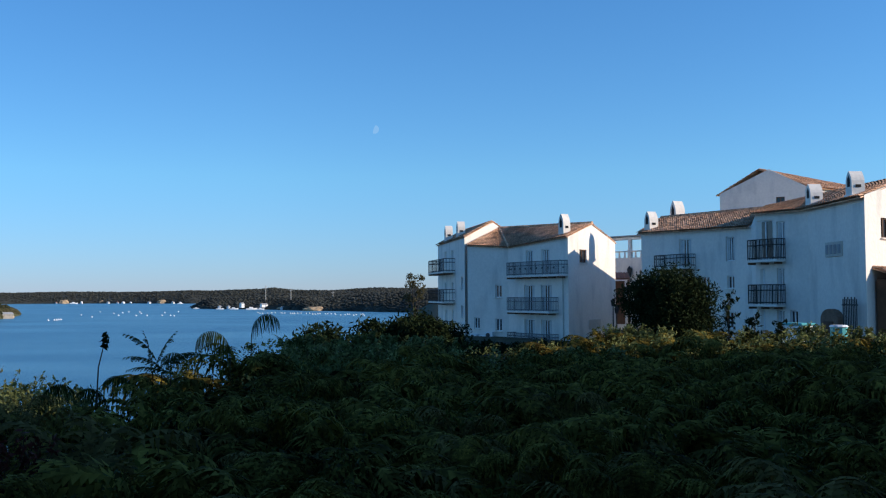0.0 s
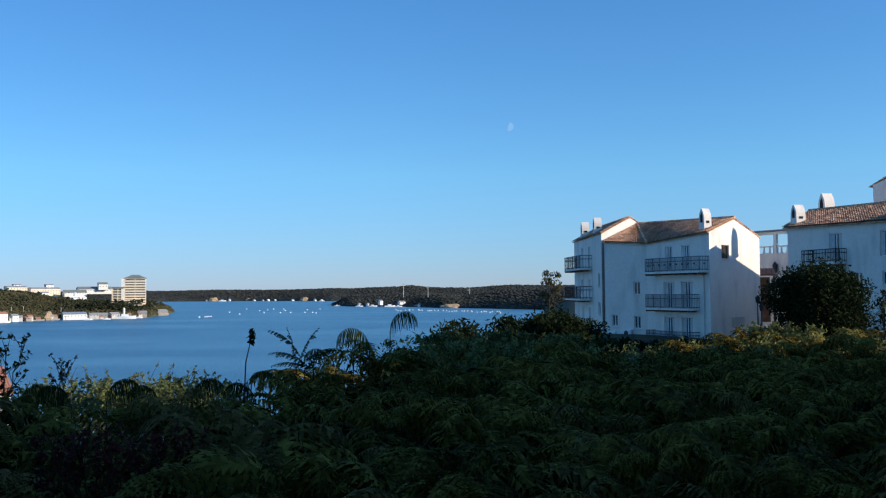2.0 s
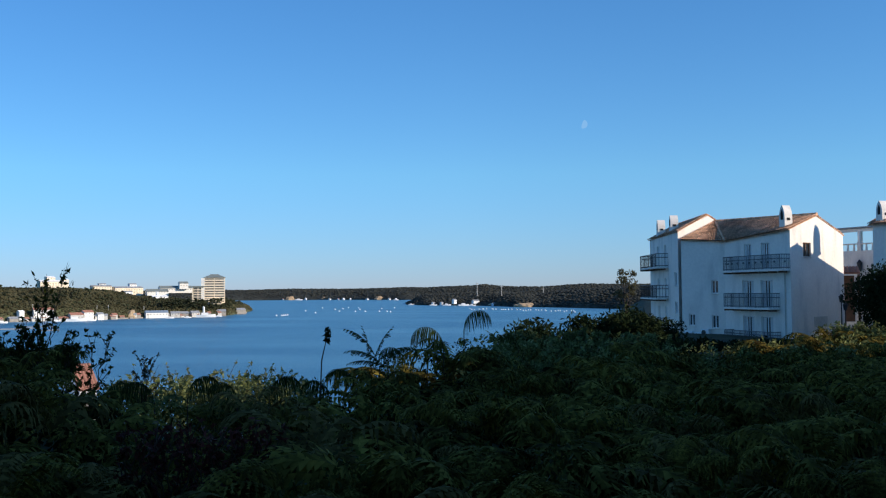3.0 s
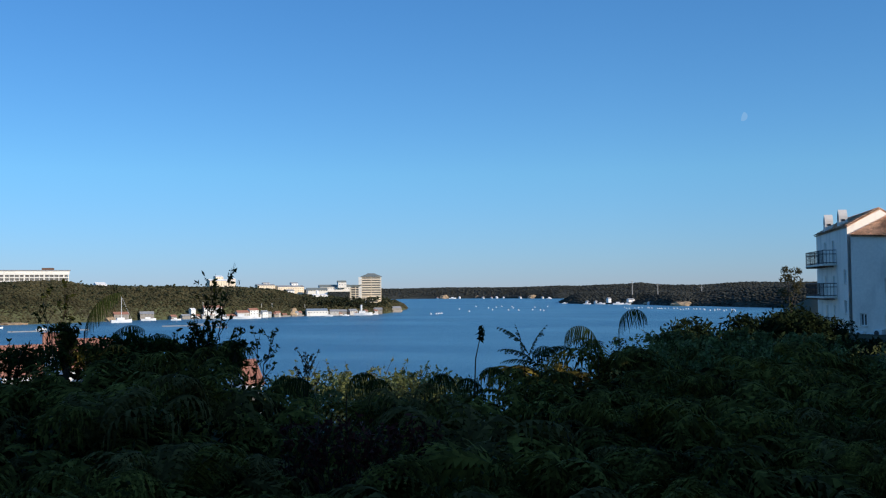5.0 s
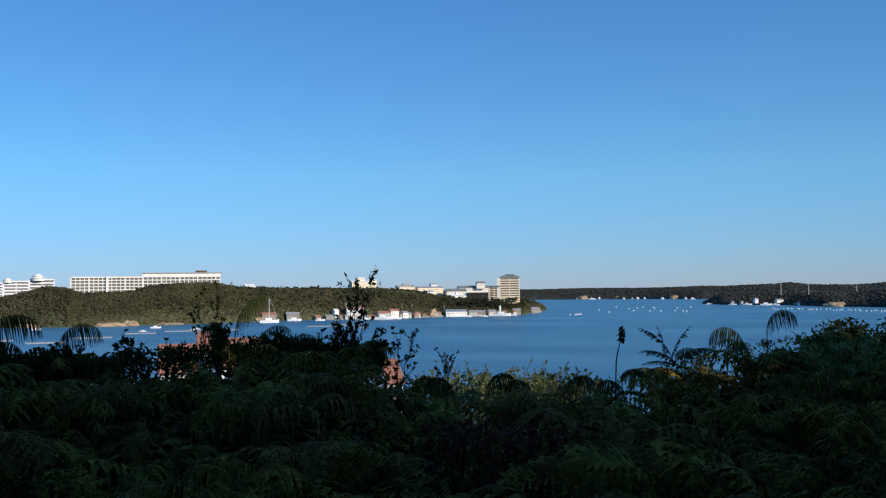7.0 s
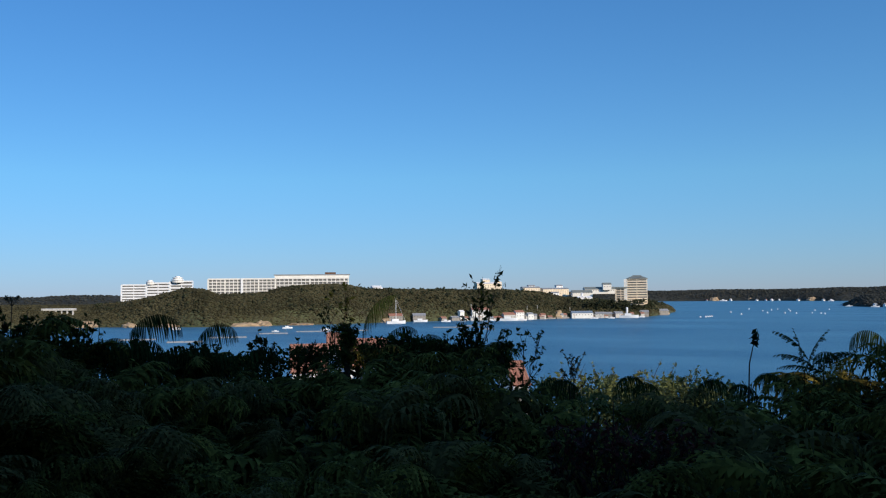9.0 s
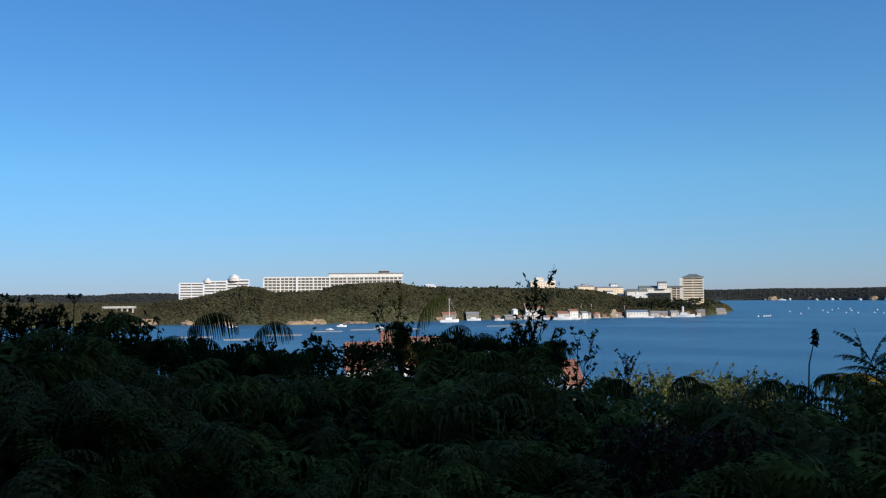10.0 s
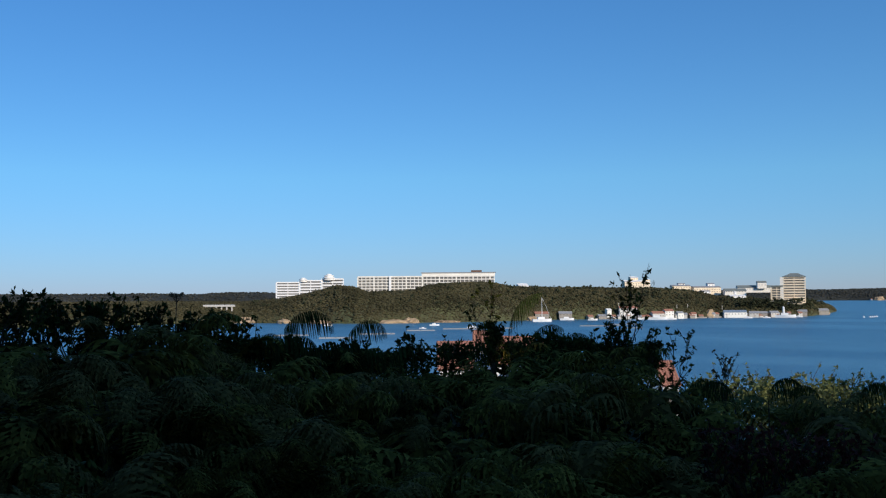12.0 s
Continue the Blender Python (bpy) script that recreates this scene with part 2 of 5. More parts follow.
OCTA = (np.array([(1, 0, 0), (0, 1, 0), (-1, 0, 0), (0, -1, 0), (0, 0, 1), (0, 0, -1)], float), np.array([(0, 1, 4), (1, 2, 4), (2, 3, 4), (3, 0, 4), (1, 0, 5), (2, 1, 5), (3, 2, 5), (0, 3, 5)]))
rng = np.random.default_rng(5)


def clumps(name, places, sizes, material, shape=OCTA, rough=0.42, flat=0.85):
    """Many uneven leaf clumps in one mesh."""
    v, f = shape
    k = len(places)
    jag = 1 + rng.uniform(-rough, rough, (k, len(v), 1))
    turn = rng.uniform(0, 2 * np.pi, k)
    c, s = np.cos(turn)[:, None], np.sin(turn)[:, None]
    p = v[None] * jag
    p = np.stack([p[..., 0] * c - p[..., 1] * s, p[..., 0] * s + p[..., 1] * c, p[..., 2] * flat], -1)
    p = p * np.asarray(sizes)[:, None, None] + np.asarray(places)[:, None, :]
    faces = f[None] + (np.arange(k) * len(v))[:, None, None]
    return big_mesh(name, p.reshape(-1, 3), faces.reshape(-1, 3), material, True)


def headland(name, label, rows, count, size, material, depth=220.0, cliff=2.5, rough=0.42, shape=OCTA):
    """A wooded shore. rows: azimuth, distance of the water's edge, height of the tree tops."""
    az, d, h = (np.array(c, float) for c in zip(*rows))
    k = 140
    a = np.linspace(az[0], az[-1], k)
    dd, hh = np.interp(a, az, d), np.interp(a, az, h)
    steps = np.array([-0.06, 0.0, 0.015, 0.15, 0.4, 0.7, 1.0, 1.6])
    rise = np.array([-0.4, 0.0, 0.12, 0.4, 0.7, 0.92, 1.0, 0.9])
    rr = dd[None] + steps[:, None] * depth
    top = np.maximum(hh - size * 1.1, 1.0)
    z = rise[:, None] * top[None]
    z[2] += cliff * 0.5
    aa = np.radians(np.repeat(a[None], len(steps), 0))
    v = np.stack([rr * np.sin(aa), rr * np.cos(aa), z], -1).reshape(-1, 3)
    i = np.arange(len(steps) - 1)[:, None] * k + np.arange(k - 1)[None]
    f = np.stack([i, i + 1, i + k + 1, i + k], -1).reshape(-1, 4)
    land = new(name, big_mesh(name, v, f, SHORE if material == WOODS else material, True))
    tagged(land, label, "headland", kind="structure")
    ta = rng.uniform(az[0], az[-1], count)
    tu = rng.uniform(0, 1, count) ** 1.15 * 1.3 + 0.004
    td, th = np.interp(ta, az, d) + tu * depth, np.maximum(np.interp(ta, az, h) - size * 1.1, 1.0)
    tz = np.interp(tu, steps, rise) * th
    tx, ty = td * np.sin(np.radians(ta)), td * np.cos(np.radians(ta))
    sizes = size * (0.55 + 0.75 * rng.uniform(0, 1, count) ** 2)
    woods = new("woods", clumps("woods", np.stack([tx, ty, tz + sizes * 0.35], -1), sizes, material, shape, rough, 0.5 if material == WOODS else 0.33))
    tagged(woods, "dense dark green woods covering a low shore", "woods", kind="stuff")
    return land


NEAR_SHORE = [(-80, 940, 24), (-70, 980, 24), (-62, 1010, 24), (-57.5, 1025, 23), (-55.6, 1010, 25), (-53.8, 990, 31), (-52.8, 980, 36), (-51.9, 970, 40), (-50.9, 960, 38), (-50.2, 960, 33), (-48.7, 965, 33), (-47.4, 970, 35),
              (-46.4, 978, 40), (-45.4, 982, 42), (-43.5, 990, 43), (-42.6, 1000, 42), (-41.7, 1020, 38), (-39.4, 1055, 37), (-36, 1075, 36), (-33, 1085, 35), (-31.4, 1105, 33), (-30, 1135, 26), (-28, 1145, 23),
              (-26.6, 1160, 18), (-25.6, 1178, 18), (-24.9, 1215, 19), (-24.2, 1310, 15), (-23.8, 1440, 9), (-23.6, 1480, 3)]
headland("near_peninsula", "ochre cliff-edged peninsula under woods across the bay", NEAR_SHORE, 52000, 1.75, WOODS, 72.0, rough=0.36)
FAR_SHORE = [(-36, 3400, 39), (-24.5, 3450, 41), (-22.9, 3450, 42), (-21.3, 3420, 44), (-19.7, 3400, 43), (-18, 3300, 42), (-16.4, 3200, 43), (-14.7, 3100, 46), (-13.4, 3100, 44), (-12.4, 3100, 47), (-10.5, 3100, 51), (-9.9, 3100, 55),
             (-9.3, 3100, 49), (-8, 3100, 45), (-6.4, 3100, 44), (-5.4, 3100, 49), (-4.2, 3100, 53), (-3, 3100, 52), (-1.4, 3100, 50), (4, 3100, 50), (12, 3100, 48)]
headland("far_shore", "low wooded far shore on the horizon", FAR_SHORE, 16000, 4.6, HAZED_WOODS, 400.0, 2.5, 0.3)
RIGHT_SHORE = [(-14.6, 2000, 3), (-14.3, 1960, 9), (-13.9, 1930, 18), (-13.4, 1890, 24), (-12.4, 1860, 24), (-11, 1820, 26), (-9.7, 1760, 28), (-8, 1620, 25), (-7, 1600, 23), (-5.7, 1560, 28), (-4.4, 1500, 31), (-3, 1450, 33), (-1.4, 1400, 35), (4, 1300, 36), (20, 1200, 38)]
headland("right_headland", "dark wooded headland beyond the bay", RIGHT_SHORE, 15000, 3.4, HAZED_WOODS, 220.0, 2.5, 0.3)
LEFT_HILLS = [(-95, 2300, 40), (-75, 2400, 42), (-66, 2450, 40), (-63, 2480, 41), (-60, 2500, 38), (-58.5, 2500, 42), (-57, 2500, 43), (-54, 2500, 40), (-50, 2500, 30)]
headland("left_hills", "far low hills behind the peninsula", LEFT_HILLS, 5000, 4.6, HAZED_WOODS, 300.0, 2.5, 0.3)

# darker pines that stand up out of the peninsula's woods
k = 620
pa = np.concatenate([rng.uniform(-42, -24.2, k - 140), rng.uniform(-57, -42, 140)])
pu = rng.uniform(0.12, 1.05, k)
ph = np.interp(pa, [r[0] for r in NEAR_SHORE], [r[2] for r in NEAR_SHORE])
pd = np.interp(pa, [r[0] for r in NEAR_SHORE], [r[1] for r in NEAR_SHORE]) + pu * 72.0
pz = np.interp(pu, (0.0, 0.15, 0.4, 0.7, 1.0, 1.6), (0.1, 0.4, 0.7, 0.92, 1.0, 0.9)) * np.maximum(ph - 2, 1.0) + rng.uniform(-0.4, 1.6, k)
fa = rng.uniform(-28.6, -24.6, 150)  # a stand before the tower
pa = np.concatenate([pa, fa])
pd = np.concatenate([pd, np.interp(fa, [r[0] for r in NEAR_SHORE], [r[1] for r in NEAR_SHORE]) + rng.uniform(8, 24, 150)])
pz = np.concatenate([pz, rng.uniform(8, 20.5, 150)])
k += 150
pines = np.stack([pd * np.sin(np.radians(pa)), pd * np.cos(np.radians(pa)), pz], -1)
lobes = np.repeat(pines, 6, 0) + rng.normal(0, 1, (k * 6, 3)) * np.array((1.6, 1.6, 0.9))
pinewood = new("pines", clumps("pines", lobes, rng.uniform(0.8, 1.7, k * 6), PINE, OCTA, 0.4, 0.75))
tagged(pinewood, "dark pine crowns standing above the peninsula's woods", "woods", kind="stuff")


# ---- houses ----
def roof_face(bm, e0, e1, r0, r1, pitch=0.24, course=0.42):
    """Adds rows of barrel tiles between an eave line and a ridge line."""
    e0, e1, r0, r1 = (Vector(p) for p in (e0, e1, r0, r1))
    length = max((e1 - e0).length, (r1 - r0).length)
    cols = max(2, int(length / pitch))
    rows = max(2, int(((r0 + r1 - e0 - e1) / 2).length / course))
    nrm = (e1 - e0 if (e1 - e0).length > 0.1 else r1 - r0).cross(r0 - e0).normalized()
    if nrm.z < 0:
        nrm = -nrm
    for j in range(rows):
        a0, a1, b0, b1 = e0.lerp(r0, j / rows), e1.lerp(r1, j / rows), e0.lerp(r0, (j + 1) / rows), e1.lerp(r1, (j + 1) / rows)
        solid(bm, [q - nrm * 0.03 for q in ((a0, a1, b1, b0) if (b1 - b0).length > 0.1 else (a0, a1, b1))], 0.06)
    prof = [(0.0, 0.0), (0.25, 0.06), (0.5, 0.085), (0.75, 0.06)]
    for j in range(rows):
        for i in range(cols):
            lift = rng.uniform(0, 0.025)
            low, high = [], []
            for u, h in [*prof, (1.0, 0.0)]:
                for store, v, up in ((low, j / rows, h + 0.045), (high, (j + 1.02) / rows, h)):
                    a, b2 = e0.lerp(e1, (i + u) / cols), r0.lerp(r1, (i + u) / cols)
                    store.append(bm.verts.new(a.lerp(b2, min(v, 1.0)) + nrm * (up + lift)))
            for q in range(4):
                bm.faces.new((low[q], low[q + 1], high[q + 1], high[q]))
    return bm


def ridge_cap(house, *line):
    """Rounded cap tiles along a ridge."""
    for a, b2 in zip(line, line[1:]):
        bm = bmesh.new()
        n = max(2, int((Vector(b2) - Vector(a)).length / 0.45))
        for k in range(n):
            rod(bm, Vector(a).lerp(Vector(b2), k / n), Vector(a).lerp(Vector(b2), (k + 1.05) / n), 0.13, 7, 0.11)
        part("ridge_cap", bm, TILE, house)


def wall(house, p0, p1, z0, top0, top1, openings=(), peak=None, thick=0.3, cap=False):
    """A plastered wall from p0 to p1, seen from outside left to right. openings: (u, bottom, width, height, kind).
    peak: (u, z) of a gable. Openings go through, with reveals; each gets its window."""
    p0, p1 = Vector(p0), Vector(p1)
    d = p1 - p0
    length = d.length
    d = d / length
    nrm = Vector((d.y, -d.x))

    def top(u):
        if peak and u <= peak[0]:
            return top0 + (peak[1] - top0) * u / peak[0]
        if peak:
            return peak[1] + (top1 - peak[1]) * (u - peak[0]) / (length - peak[0])
        return top0 + (top1 - top0) * u / length

    def at(u, z, inward=0.0):
        q = p0 + d * (min(max(u, 0.7), length - 0.7) if inward == thick and length > 1.6 else u) - nrm * inward
        return Vector((q.x, q.y, z))

    us = sorted({0.0, length, *([peak[0]] if peak else []), *[o[0] for o in openings], *[o[0] + o[2] for o in openings]})
    bm = bmesh.new()
    for a, b2 in zip(us, us[1:]):
        mid = (a + b2) / 2
        here = sorted([o for o in openings if o[0] < mid < o[0] + o[2]], key=lambda o: o[1])
        z = z0
        spans = []
        for o in here:
            spans.append((z, z, o[1], o[1]))
            z = o[1] + o[3]
        spans.append((z, z, top(a), top(b2)))
        for za, zb, ya, yb in spans:
            for inward in (0.0, thick):
                bm.faces.new([bm.verts.new(q) for q in (at(a, za, inward), at(b2, zb, inward), at(b2, yb, inward), at(a, ya, inward))])
        bm.faces.new([bm.verts.new(q) for q in (at(a, top(a)), at(b2, top(b2)), at(b2, top(b2), thick), at(a, top(a), thick))])
    for u, zb, w, h, kind in openings:
        ring = [(u, zb), (u + w, zb), (u + w, zb + h), (u, zb + h)]
        for i in range(4):
            (ua, va), (ub, vb) = ring[i], ring[(i + 1) % 4]
            bm.faces.new([bm.verts.new(q) for q in (at(ua, va), at(ub, vb), at(ub, vb, thick), at(ua, va, thick))])
    if cap:
        bm.faces.new([bm.verts.new(q) for q in (at(0.0, z0), at(0.0, top(0.0)), at(0.0, top(0.0), thick), at(0.0, z0, thick))])
    bmesh.ops.remove_doubles(bm, verts=bm.verts, dist=0.001)
    part("wall", bm, PLASTER, house)
    turn = math.degrees(math.atan2(d.y, d.x))
    for u, zb, w, h, kind in openings:
        window(house, at, u, zb, w, h, kind, turn)
    return at


def window(house, at, u, zb, w, h, kind, turn):
    """A window or glazed door in an opening: frame, panes, curtain, sill."""
    deep = 0.14
    frame_mat = TIMBER if kind == "wood" else WHITE
    bm = bmesh.new()
    f = 0.07
    for cu, cz, sx, sz in ((u + f / 2, zb + h / 2, f, h), (u + w - f / 2, zb + h / 2, f, h), (u + w / 2, zb + f / 2, w, f), (u + w / 2, zb + h - f / 2, w, f), (u + w / 2, zb + h / 2, 0.09, h)):
        box(bm, at(cu, cz, deep), (sx, 0.07, sz), turn)
    win = part("door" if kind == "door" else "window", bm, frame_mat, house)
    half = (w - 0.09 - 2 * f) / 2
    for k in range(2):
        cu = u + f + half / 2 + k * (half + 0.09)
        part("pane", box(bmesh.new(), at(cu, zb + h / 2, deep + 0.02), (half, 0.012, h - 2 * f), turn), GLASS, win)
    if kind == "door":
        for side in (0.21, 0.79):
            part("curtain", box(bmesh.new(), at(u + w * side, zb + h / 2, deep - 0.012), (w * 0.27, 0.01, h - 2 * f - 0.05), turn), CURTAIN, win, "pale drawn curtain")
    else:
        part("sill", box(bmesh.new(), at(u + w / 2, zb - 0.04, -0.05), (w + 0.16, 0.18, 0.07), turn, 0.015), PLASTER, win)


def upright(r, h):
    """Vertices and faces of a four-sided upright bar."""
    ring = [(r, r), (-r, r), (-r, -r), (r, -r)]
    return [(x, y, z) for z in (0, h) for x, y in ring], [(0, 1, 5, 4), (1, 2, 6, 5), (2, 3, 7, 6), (3, 0, 4, 7), (4, 5, 6, 7), (3, 2, 1, 0)]


def balcony(house, at, u, floor, w, turn, out=1.1, high=1.05, bars=0.14, knobs=False, iron=None):
    """A balcony: slab, brackets, handrail and bars on three sides."""
    iron = iron or IRON
    bm = bmesh.new()
    box(bm, at(u + w / 2, floor - 0.08, -out / 2), (w, out, 0.16), turn, 0.02)
    slab = part("balcony", bm, PLASTER, house, "white balcony slab with black iron railing")
    for k in range(int(w / 1.2) + 1):
        part("bracket", box(bmesh.new(), at(u + 0.15 + k * (w - 0.3) / max(1, int(w / 1.2)), floor - 0.22, -out / 2 - 0.1), (0.12, out * 0.8, 0.14), turn, 0.01), TIMBER, slab)
    bm = bmesh.new()
    corners = [(u + 0.03, 0.0), (u + 0.03, -out + 0.05), (u + w - 0.03, -out + 0.05), (u + w - 0.03, 0.0)]
    for (ua, ia), (ub, ib) in zip(corners, corners[1:]):
        for z in (floor + high, floor + 0.1, floor + high * 0.72):
            rod(bm, at(ua, z, ia), at(ub, z, ib), 0.03, 4)
    part("handrail", bm, iron, slab)
    thin = mesh_from("bar", *upright(0.014, high), iron)
    thick_bar = mesh_from("bar", *upright(0.028, high), iron)
    knob = mesh_from("knob", [(0, 0, -0.12), (0.09, 0, 0), (0, 0.09, 0), (-0.09, 0, 0), (0, -0.09, 0), (0, 0, 0.12)], [(0, 2, 1), (0, 3, 2), (0, 4, 3), (0, 1, 4), (5, 1, 2), (5, 2, 3), (5, 3, 4), (5, 4, 1)], iron)
    for (ua, ia), (ub, ib) in zip(corners, corners[1:]):
        k = max(2, int(math.hypot(ub - ua, ib - ia) / bars))
        for i in range(k + 1):
            s = i / k
            a = at(ua + (ub - ua) * s, floor, ia + (ib - ia) * s)
            bar = new("bar", thin if i % 8 else thick_bar)
            bar.parent, bar.location = slab, a
            if knobs and i % 6 == 3:
                kb = new("knob", knob)
                kb.parent, kb.location = slab, a + Vector((0, 0, high * 0.5))
    return slab


def chimney(house, x, y, base, w, d, h, turn):
    """A white plastered chimney with a rounded cowl; dark panels give the shade of an opening on each side and a slot.
    """
    bm = bmesh.new()
    arch = [(w / 2 * 0.94 * (1 - q ** 2.2), h * 0.5 + h * 0.5 * q) for q in (0.0, 0.25, 0.45, 0.62, 0.76, 0.88, 0.97)]
    outline = [(-w / 2, 0), (w / 2, 0), *arch, *[(-a, c) for a, c in reversed(arch)]]
    rot = Matrix.Rotation(radians(turn), 4, "Z")
    pts = [Vector((x, y, base)) + rot @ Vector((a, -d / 2, c)) for a, c in outline]
    solid(bm, pts, d)
    stack = part("chimney", bm, PLASTER, house, "white plastered chimney with arched cowl")
    for side in (-1, 1):
        c = Vector((x, y, base)) + rot @ Vector((0, side * (d / 2 + 0.004), h * 0.62))
        slot = solid(bmesh.new(), [c + rot @ Vector((a * w, 0, b2 * h)) for a, b2 in ((-0.22, -0.22), (0.22, -0.22), (0.22, 0.05), (0.0, 0.22), (-0.22, 0.05))], 0.03)
        part("flue_shade_panel", slot, FLUE_SHADE, stack)
        c = Vector((x, y, base)) + rot @ Vector((side * (w * 0.485), 0, h * 0.42))
        part("flue_shade_panel", box(bmesh.new(), c, (0.05, d * 0.4, h * 0.1), turn), FLUE_SHADE, stack)
    part("collar", box(bmesh.new(), Vector((x, y, base + 0.1)), (w + 0.14, d + 0.14, 0.12), turn, 0.02), PLASTER, stack)


def flat3(p, z):
    return Vector((p[0], p[1], z))


def out_from(p, c, k):
    """p pushed k metres away from c in plan."""
    v = (Vector(p) - Vector(c)).normalized() * k
    return Vector(p) + v


# dark colour standing in for the shaded depth of the flue openings
FLUE_SHADE = mat("flue_shade", (0.03, 0.028, 0.027), 0.95, 0.3, 3.0, 8.0, 0.2)
# the white house by the water: long wing, plain bay, balcony front and gable
B1 = thing("house", "white three-storey plastered house with clay tile roof, balconies and chimneys", "house", "white houses", at=(6, 86, 23.5))
C0, C1, C2 = (-0.52, 99.0), (1.94, 87.0), (7.3, 92.8)
E0, F0, K0, G0 = (2.19, 86.6), (5.65, 83.8), (9.89, 76.4), (15.1, 84.7)
PK, R2 = (12.24, 80.6), (5.3, 90.5)
Z0 = 23.4
turn_of = lambda p, q: math.degrees(math.atan2(q[1] - p[1], q[0] - p[0]))
w1 = wall(B1, C0, C1, Z0, 32.9, 33.1, [(3.4, 30.0, 0.9, 2.1, "door"), (6.6, 30.0, 0.9, 2.1, "door"), (3.4, 27.0, 0.9, 2.0, "door"), (6.6, 27.0, 0.9, 2.0, "door"), (10.7, 28.3, 0.9, 1.2, "win"),
                                        (3.6, 24.4, 0.9, 2.0, "door"), (6.6, 24.4, 0.9, 2.0, "door"), (10.7, 25.8, 0.9, 1.1, "win")])
wall(B1, C1, C2, Z0, 33.1, 33.1, peak=(4.0, 34.55))
w3 = wall(B1, E0, F0, Z0, 32.3, 31.98, [(3.05, 27.6, 0.68, 1.1, "win"), (3.05, 24.68, 0.68, 1.1, "win"), (0.7, 24.85, 0.62, 1.0, "win")], cap=True)
w4 = wall(B1, F0, K0, Z0, 31.98, 32.5, [(2.7, 29.5, 1.0, 2.05, "door"), (4.95, 29.5, 1.1, 2.05, "door"), (2.4, 26.5, 1.5, 2.15, "door"), (4.8, 26.5, 1.55, 2.15, "door"), (2.4, 23.7, 1.5, 2.1, "door"), (4.8, 23.7, 1.5, 2.1, "door")])
w5 = wall(B1, K0, G0, Z0, 32.45, 32.3, [(2.2, 30.42, 1.4, 1.08, "wood")], peak=(4.9, 33.65))
wall(B1, G0, (8.9, 94.3), Z0, 32.3, 32.4)
wall(B1, (8.9, 94.3), (5.0, 104.0), Z0, 33.1, 32.9)
wall(B1, (5.0, 104.0), C0, Z0, 32.9, 32.9, peak=(3.8, 34.5))
t1, t4 = turn_of(C0, C1), turn_of(F0, K0)
for fl, hi in ((30.05, 1.2), (27.2, 1.15), (24.25, 1.1)):
    balcony(B1, w1, 0.6, fl, 7.6, t1, 1.15, hi, 0.24)
balcony(B1, w4, 1.1, 29.45, 7.4, t4, 0.95, 1.1, 0.13, True, GREY_IRON)
balcony(B1, w4, 1.1, 26.5, 6.1, t4, 0.95, 1.1, 0.13, False, GREY_IRON)
balcony(B1, w4, 1.1, 23.75, 6.1, t4, 0.95, 0.9, 0.13, False, GREY_IRON)
bm = bmesh.new()
ridge_a, ridge_b = flat3(PK, 33.75) + Vector((0.2, -0.3, 0)), flat3(R2, 34.05)
eK, eF, eE = flat3(out_from(K0, PK, 0.35), 32.42), flat3(out_from(F0, R2, 0.4), 31.93), flat3(out_from(E0, R2, 0.2), 32.27)
roof_face(bm, eF, eK, ridge_b, ridge_a)
roof_face(bm, eE, eF, ridge_b, ridge_b + Vector((0.02, 0, 0)))
eG, eB = flat3(out_from(G0, PK, 0.3), 32.35), flat3((9.2, 94.5), 32.4)
roof_face(bm, eG, eB, ridge_a, ridge_b, 0.4)
part("roof", bm, TILE, B1, "weathered orange clay barrel tiles")
ridge_cap(B1, ridge_a + Vector((0, 0, 0.05)), ridge_b + Vector((0, 0, 0.05)), eF + Vector((0, 0, 0.05)))
bm = bmesh.new()
rc = flat3((4.6, 89.9), 34.7)
rd = flat3((2.2, 101.6), 34.6)
roof_face(bm, flat3(out_from(C0, (3, 95), 0.3), 32.9), flat3(out_from(C1, (3, 95), 0.3), 33.05), rd, rc)
roof_face(bm, flat3(C2, 33.0), flat3((5.3, 104.3), 32.9), rc, rd, 0.4)
part("roof", bm, TILE, B1, "weathered orange clay barrel tiles")
chimney(B1, 9.85, 78.2, 32.5, 0.7, 0.7, 1.9, t4)
chimney(B1, 0.56, 95.0, 33.0, 0.72, 0.72, 1.65, t1)
chimney(B1, 1.7, 92.0, 33.2, 0.72, 0.72, 1.65, t1)
part("drainpipe", rod(bmesh.new(), w4(7.9, 23.6, -0.08), w4(7.9, 29.2, -0.08), 0.04, 8), CONCRETE, B1, "grey drainpipe")
for u, z in ((0.9, 24.1), (1.9, 24.0), (2.6, 24.3)):
    unit = part("air_conditioner", box(bmesh.new(), w3(u, z, -0.25), (0.8, 0.32, 0.6), turn_of(E0, F0), 0.03), WHITE, B1, "white outdoor air-conditioning unit")
    part("fan_grille", rod(bmesh.new(), w3(u - 0.1, z, -0.42), w3(u - 0.1, z, -0.435), 0.22, 12), IRON, unit)
for u in (4.2,):
    part("service_panel", box(bmesh.new(), w5(5.1, 25.35, -0.02), (2.4, 0.06, 0.8), turn_of(K0, G0), 0.01), CONCRETE, B1, "grey wall panel")

